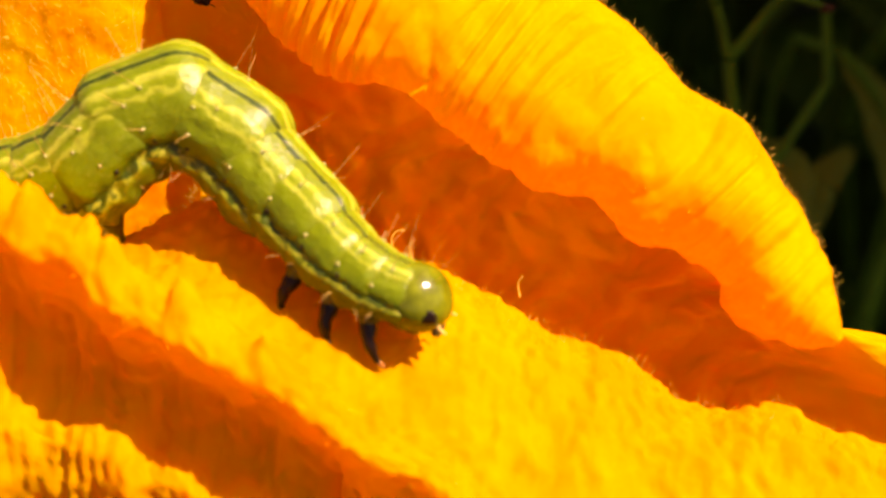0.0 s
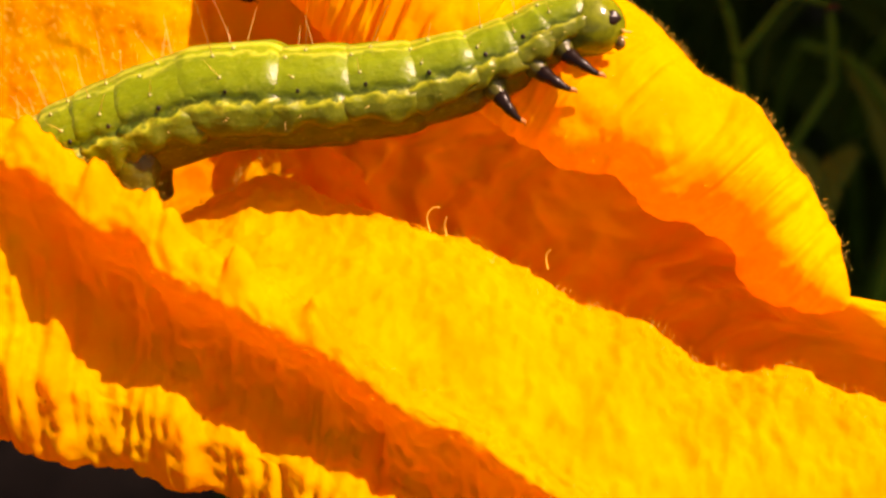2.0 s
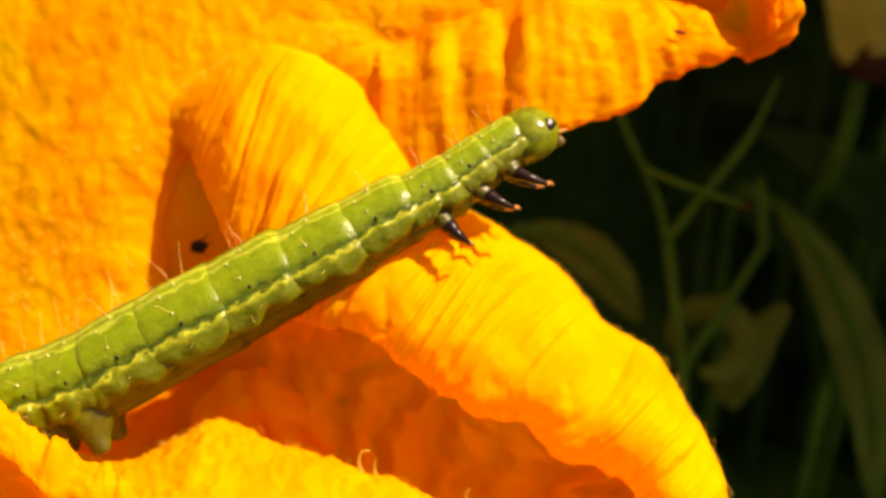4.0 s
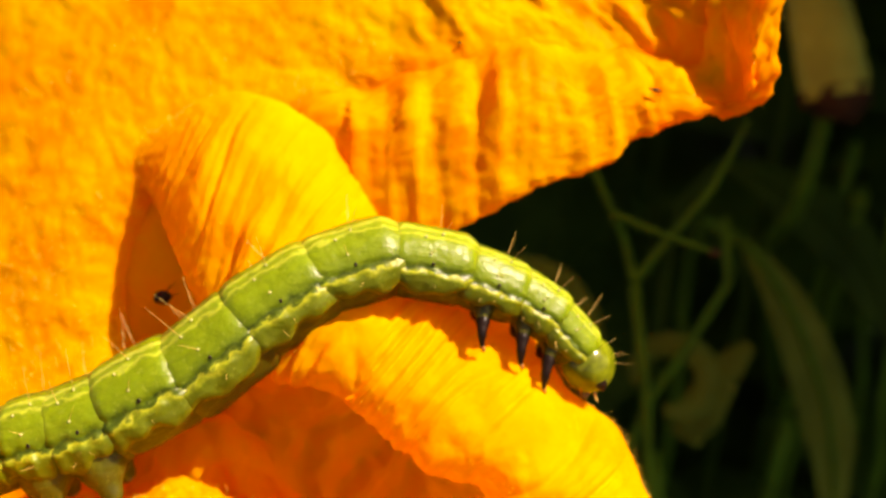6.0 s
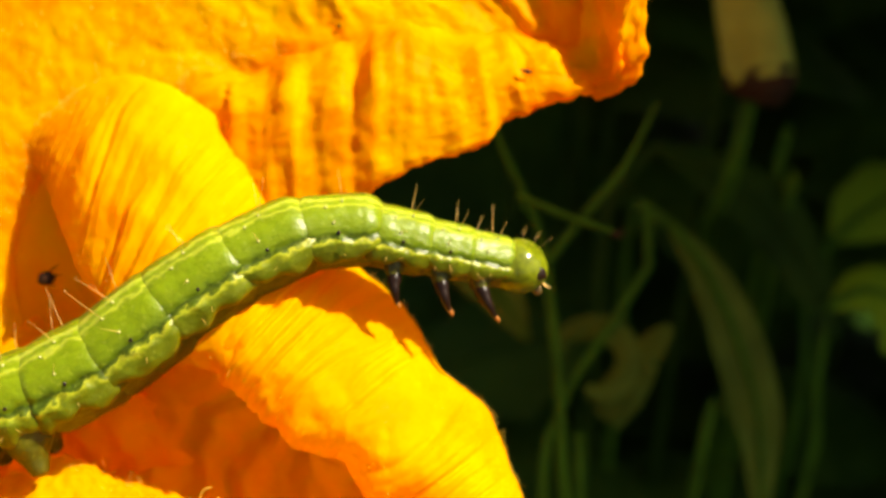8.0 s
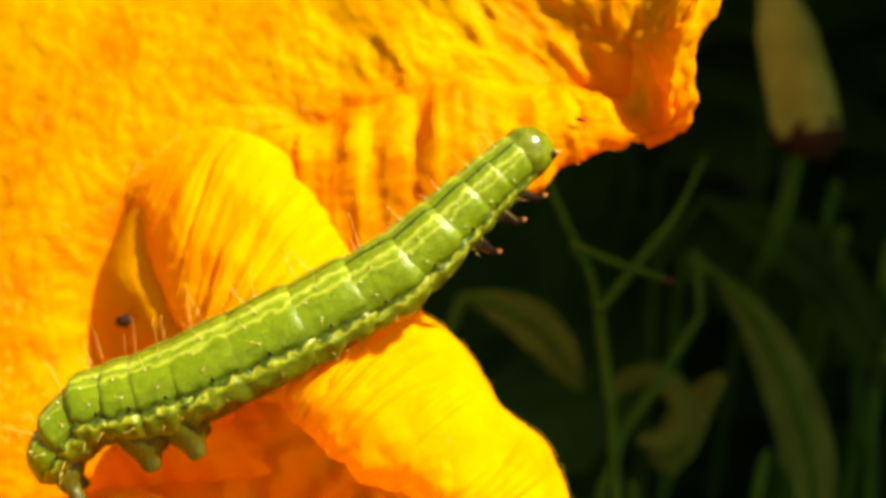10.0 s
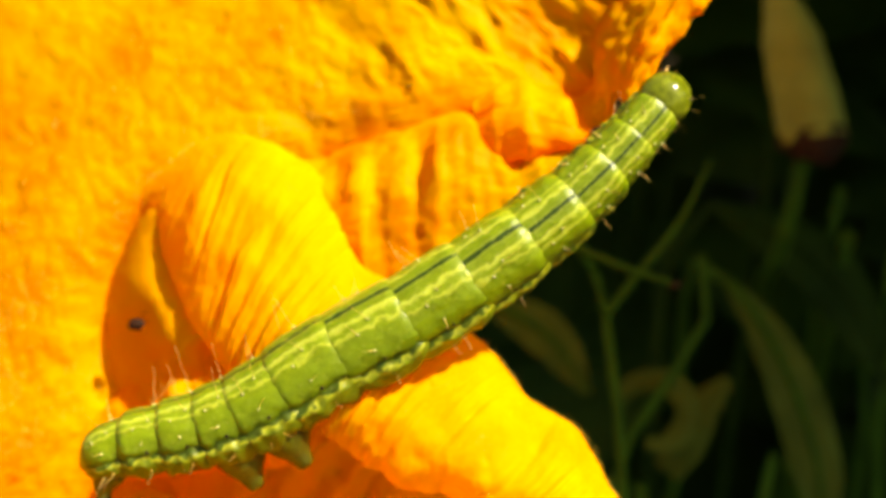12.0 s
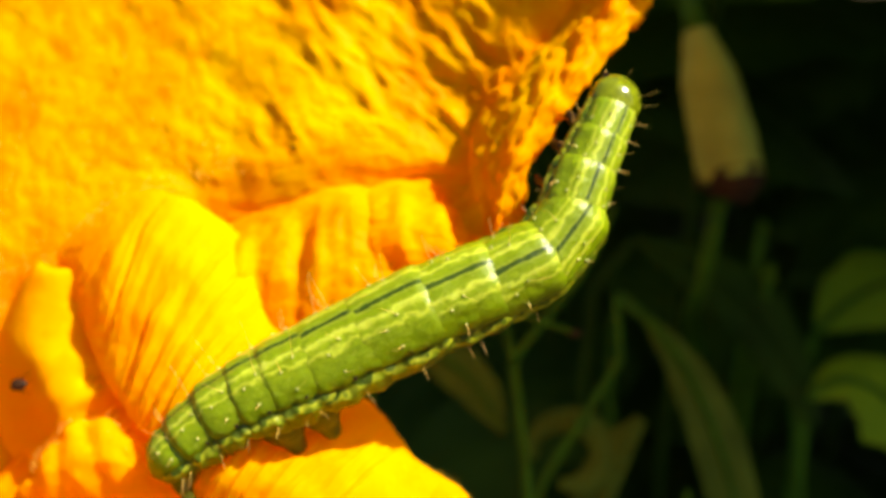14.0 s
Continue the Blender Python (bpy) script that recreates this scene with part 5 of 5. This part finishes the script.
    crawl(12, (22, 27, 46, 90, 108), [(-15.9, -2.0, -8.9), (-14.4, -2.1, -8.2), (-11.8, -2.1, -7.7), (-9.2, -2.1, -7.0), (-6.6, -2.2, -5.7), (-3.8, -2.2, -3.8), (-0.9, -2.2, -2.2), (2.0, -2.2, -0.4), (4.9, -2.2, 1.6), (7.5, -2.1, 3.6), (9.8, -2.1, 5.7), (11.9, -2.1, 8.0), (13.5, -2.0, 9.9)])
    crawl(12.5, (25, 30, 50, 95, 112), [(-15.0, -2.0, -8.4), (-13.7, -2.1, -7.6), (-11.3, -2.1, -7.0), (-8.4, -2.1, -6.1), (-5.8, -2.2, -4.7), (-3.0, -2.2, -2.8), (-0.1, -2.2, -1.1), (2.8, -2.2, 0.7), (5.7, -2.2, 2.7), (8.2, -2.1, 4.6), (10.6, -2.1, 6.4), (12.6, -2.1, 8.8), (13.8, -2.0, 10.4)])
    crawl(13, (20, 26, 38, 84, 108), [(-9.2, -2.0, -8.8), (-8.4, -2.3, -6.7), (-7.0, -2.6, -4.6), (-5.2, -2.9, -2.6), (-2.9, -3.0, -1.2), (-0.1, -3.1, -0.4), (2.7, -3.2, 0.2), (5.5, -3.2, 0.9), (8.4, -3.1, 2.0), (10.6, -3.0, 3.7), (12.1, -2.9, 5.9), (13.3, -2.6, 8.2), (14.2, -2.3, 10.3), (15.0, -2.0, 11.8)])
    crawl(13.2, (20, 26, 36, 78, 105), [(-8.9, -2.0, -8.2), (-7.4, -2.3, -6.2), (-5.6, -2.6, -4.2), (-3.6, -2.9, -2.5), (-1.3, -3.0, -0.9), (1.3, -3.1, 0.5), (4.1, -3.2, 1.3), (6.6, -3.2, 1.6), (9.2, -3.1, 2.4), (11.2, -3.0, 4.1), (12.1, -2.9, 6.3), (13.0, -2.6, 8.9), (13.6, -2.3, 10.7), (14.4, -2.0, 12.2)])
    crawl(13.6, (28, 35, 50, 92, 116), [(-8.8, -2.0, -8.9), (-6.3, -2.2, -6.4), (-2.7, -2.6, -3.5), (-0.5, -2.8, -1.9), (1.7, -2.9, -0.6), (3.9, -3.0, 0.7), (6.2, -3.1, 1.8), (8.5, -3.2, 2.9), (10.7, -3.2, 3.8), (12.8, -3.1, 5.3), (14.3, -2.8, 8.2), (15.3, -2.5, 10.5), (15.6, -2.3, 11.3), (16.0, -2.0, 12.3)])
    crawl(14, (32, 40, 58, 100, 122), [(-5.8, -2.2, -5.6), (-4.9, -2.3, -4.8), (-2.6, -2.6, -3.0), (0.3, -2.8, -1.5), (3.2, -2.9, -0.1), (6.2, -3.1, 1.5), (9.3, -3.2, 2.9), (12.2, -3.2, 4.2), (14.2, -3.1, 5.8), (15.2, -2.9, 8.2), (16.2, -2.6, 10.6), (16.8, -2.3, 12.0), (17.3, -2.0, 13.2)])
    for segment, rows in zip(SEGMENTS, ROWS):
        walk(segment, rows)
    # the upper fold slips aside as the weight leaves it
    walk(UPPER_FOLD, [(t, pose(x * MM, 0, z * MM)) for t, x, z in
                      ((0, 0, 0), (7.2, 0, 0), (9.3, 1.2, 0), (11.5, 1.4, 0), (12.5, 1.9, 0), (13.0, 2.5, 0), (13.5, 2.9, 0.1), (14.0, 3.4, 0.2))])
    # the lower fold swings down under the body's weight, round its upper end
    def swing(x, degrees):
        turn = pose(0, 0, 0, 0, degrees, 0)
        hinge = Vector((0.015, 0, 0.032))
        return Matrix.Translation(Vector((x * MM, 0.2 * MM, 0)) + hinge - turn @ hinge) @ turn

    walk(LOWER_FOLD, [(t, swing(x, a)) for t, x, a in
                      ((0, 0, 0), (3.7, 0, 0), (5.8, 0, 5.2), (6.5, 0, 6.4), (7.2, 0, 7.6), (9.5, 0, 7.6), (10.5, 0, 5.2), (11.5, 0.5, 1.2), (12.5, 0.8, 0), (13.0, 1.2, 0), (14.0, 1.0, 0))])
    walk(LOBE, [(t, pose(x * MM, y * MM, z * MM)) for t, x, y, z in
                ((0, -2.5, 3.0, -5.0), (7.2, -2.5, 2.6, -4.0), (9.3, -1.8, 1.4, -2.0), (11.5, -1.5, 1.2, -1.6), (13.0, -0.6, 0.4, -0.6), (14.0, 0, 0, 0))])
    # the rim is drawn in as the forelegs grip it
    slip = ((0, 0, 0), (10.0, 0, 0), (10.5, -0.1, -0.6), (11.0, -0.2, -1.3), (11.5, -0.3, -1.8), (12.5, -0.3, -2.1), (13.0, -0.3, -2.5), (13.5, -0.3, -3.0), (14.0, -0.3, -3.1))
    walk(PLEATED, [(t, pose(x * MM, 0, z * MM)) for t, x, z in slip])
    rest = THRIPS.matrix_world.copy()
    walk(THRIPS, [(t, rest @ pose(x * MM, 0, z * MM)) for t, x, z in slip])
    def drawn(x, z, degrees):
        turn = pose(0, 0, 0, 0, degrees, 0)
        hinge = Vector((0.0316, -0.014, 0.050))
        return Matrix.Translation(Vector((x * MM, 0.2 * x * MM, z * MM)) + hinge - turn @ hinge) @ turn

    walk(RIM, [(t, drawn(x, z, a)) for t, x, z, a in
               ((0, 0, 0, 0), (10.4, 0, 0, 0), (11.0, -0.5, -0.6, 3), (11.5, -1.3, -0.6, 8), (12.0, -1.6, -1.0, 9), (12.5, -1.9, -1.6, 8), (13.0, -2.0, -2.6, 7), (13.5, -2.2, -2.8, 6), (14.0, -2.3, -3.0, 4))])


motions()
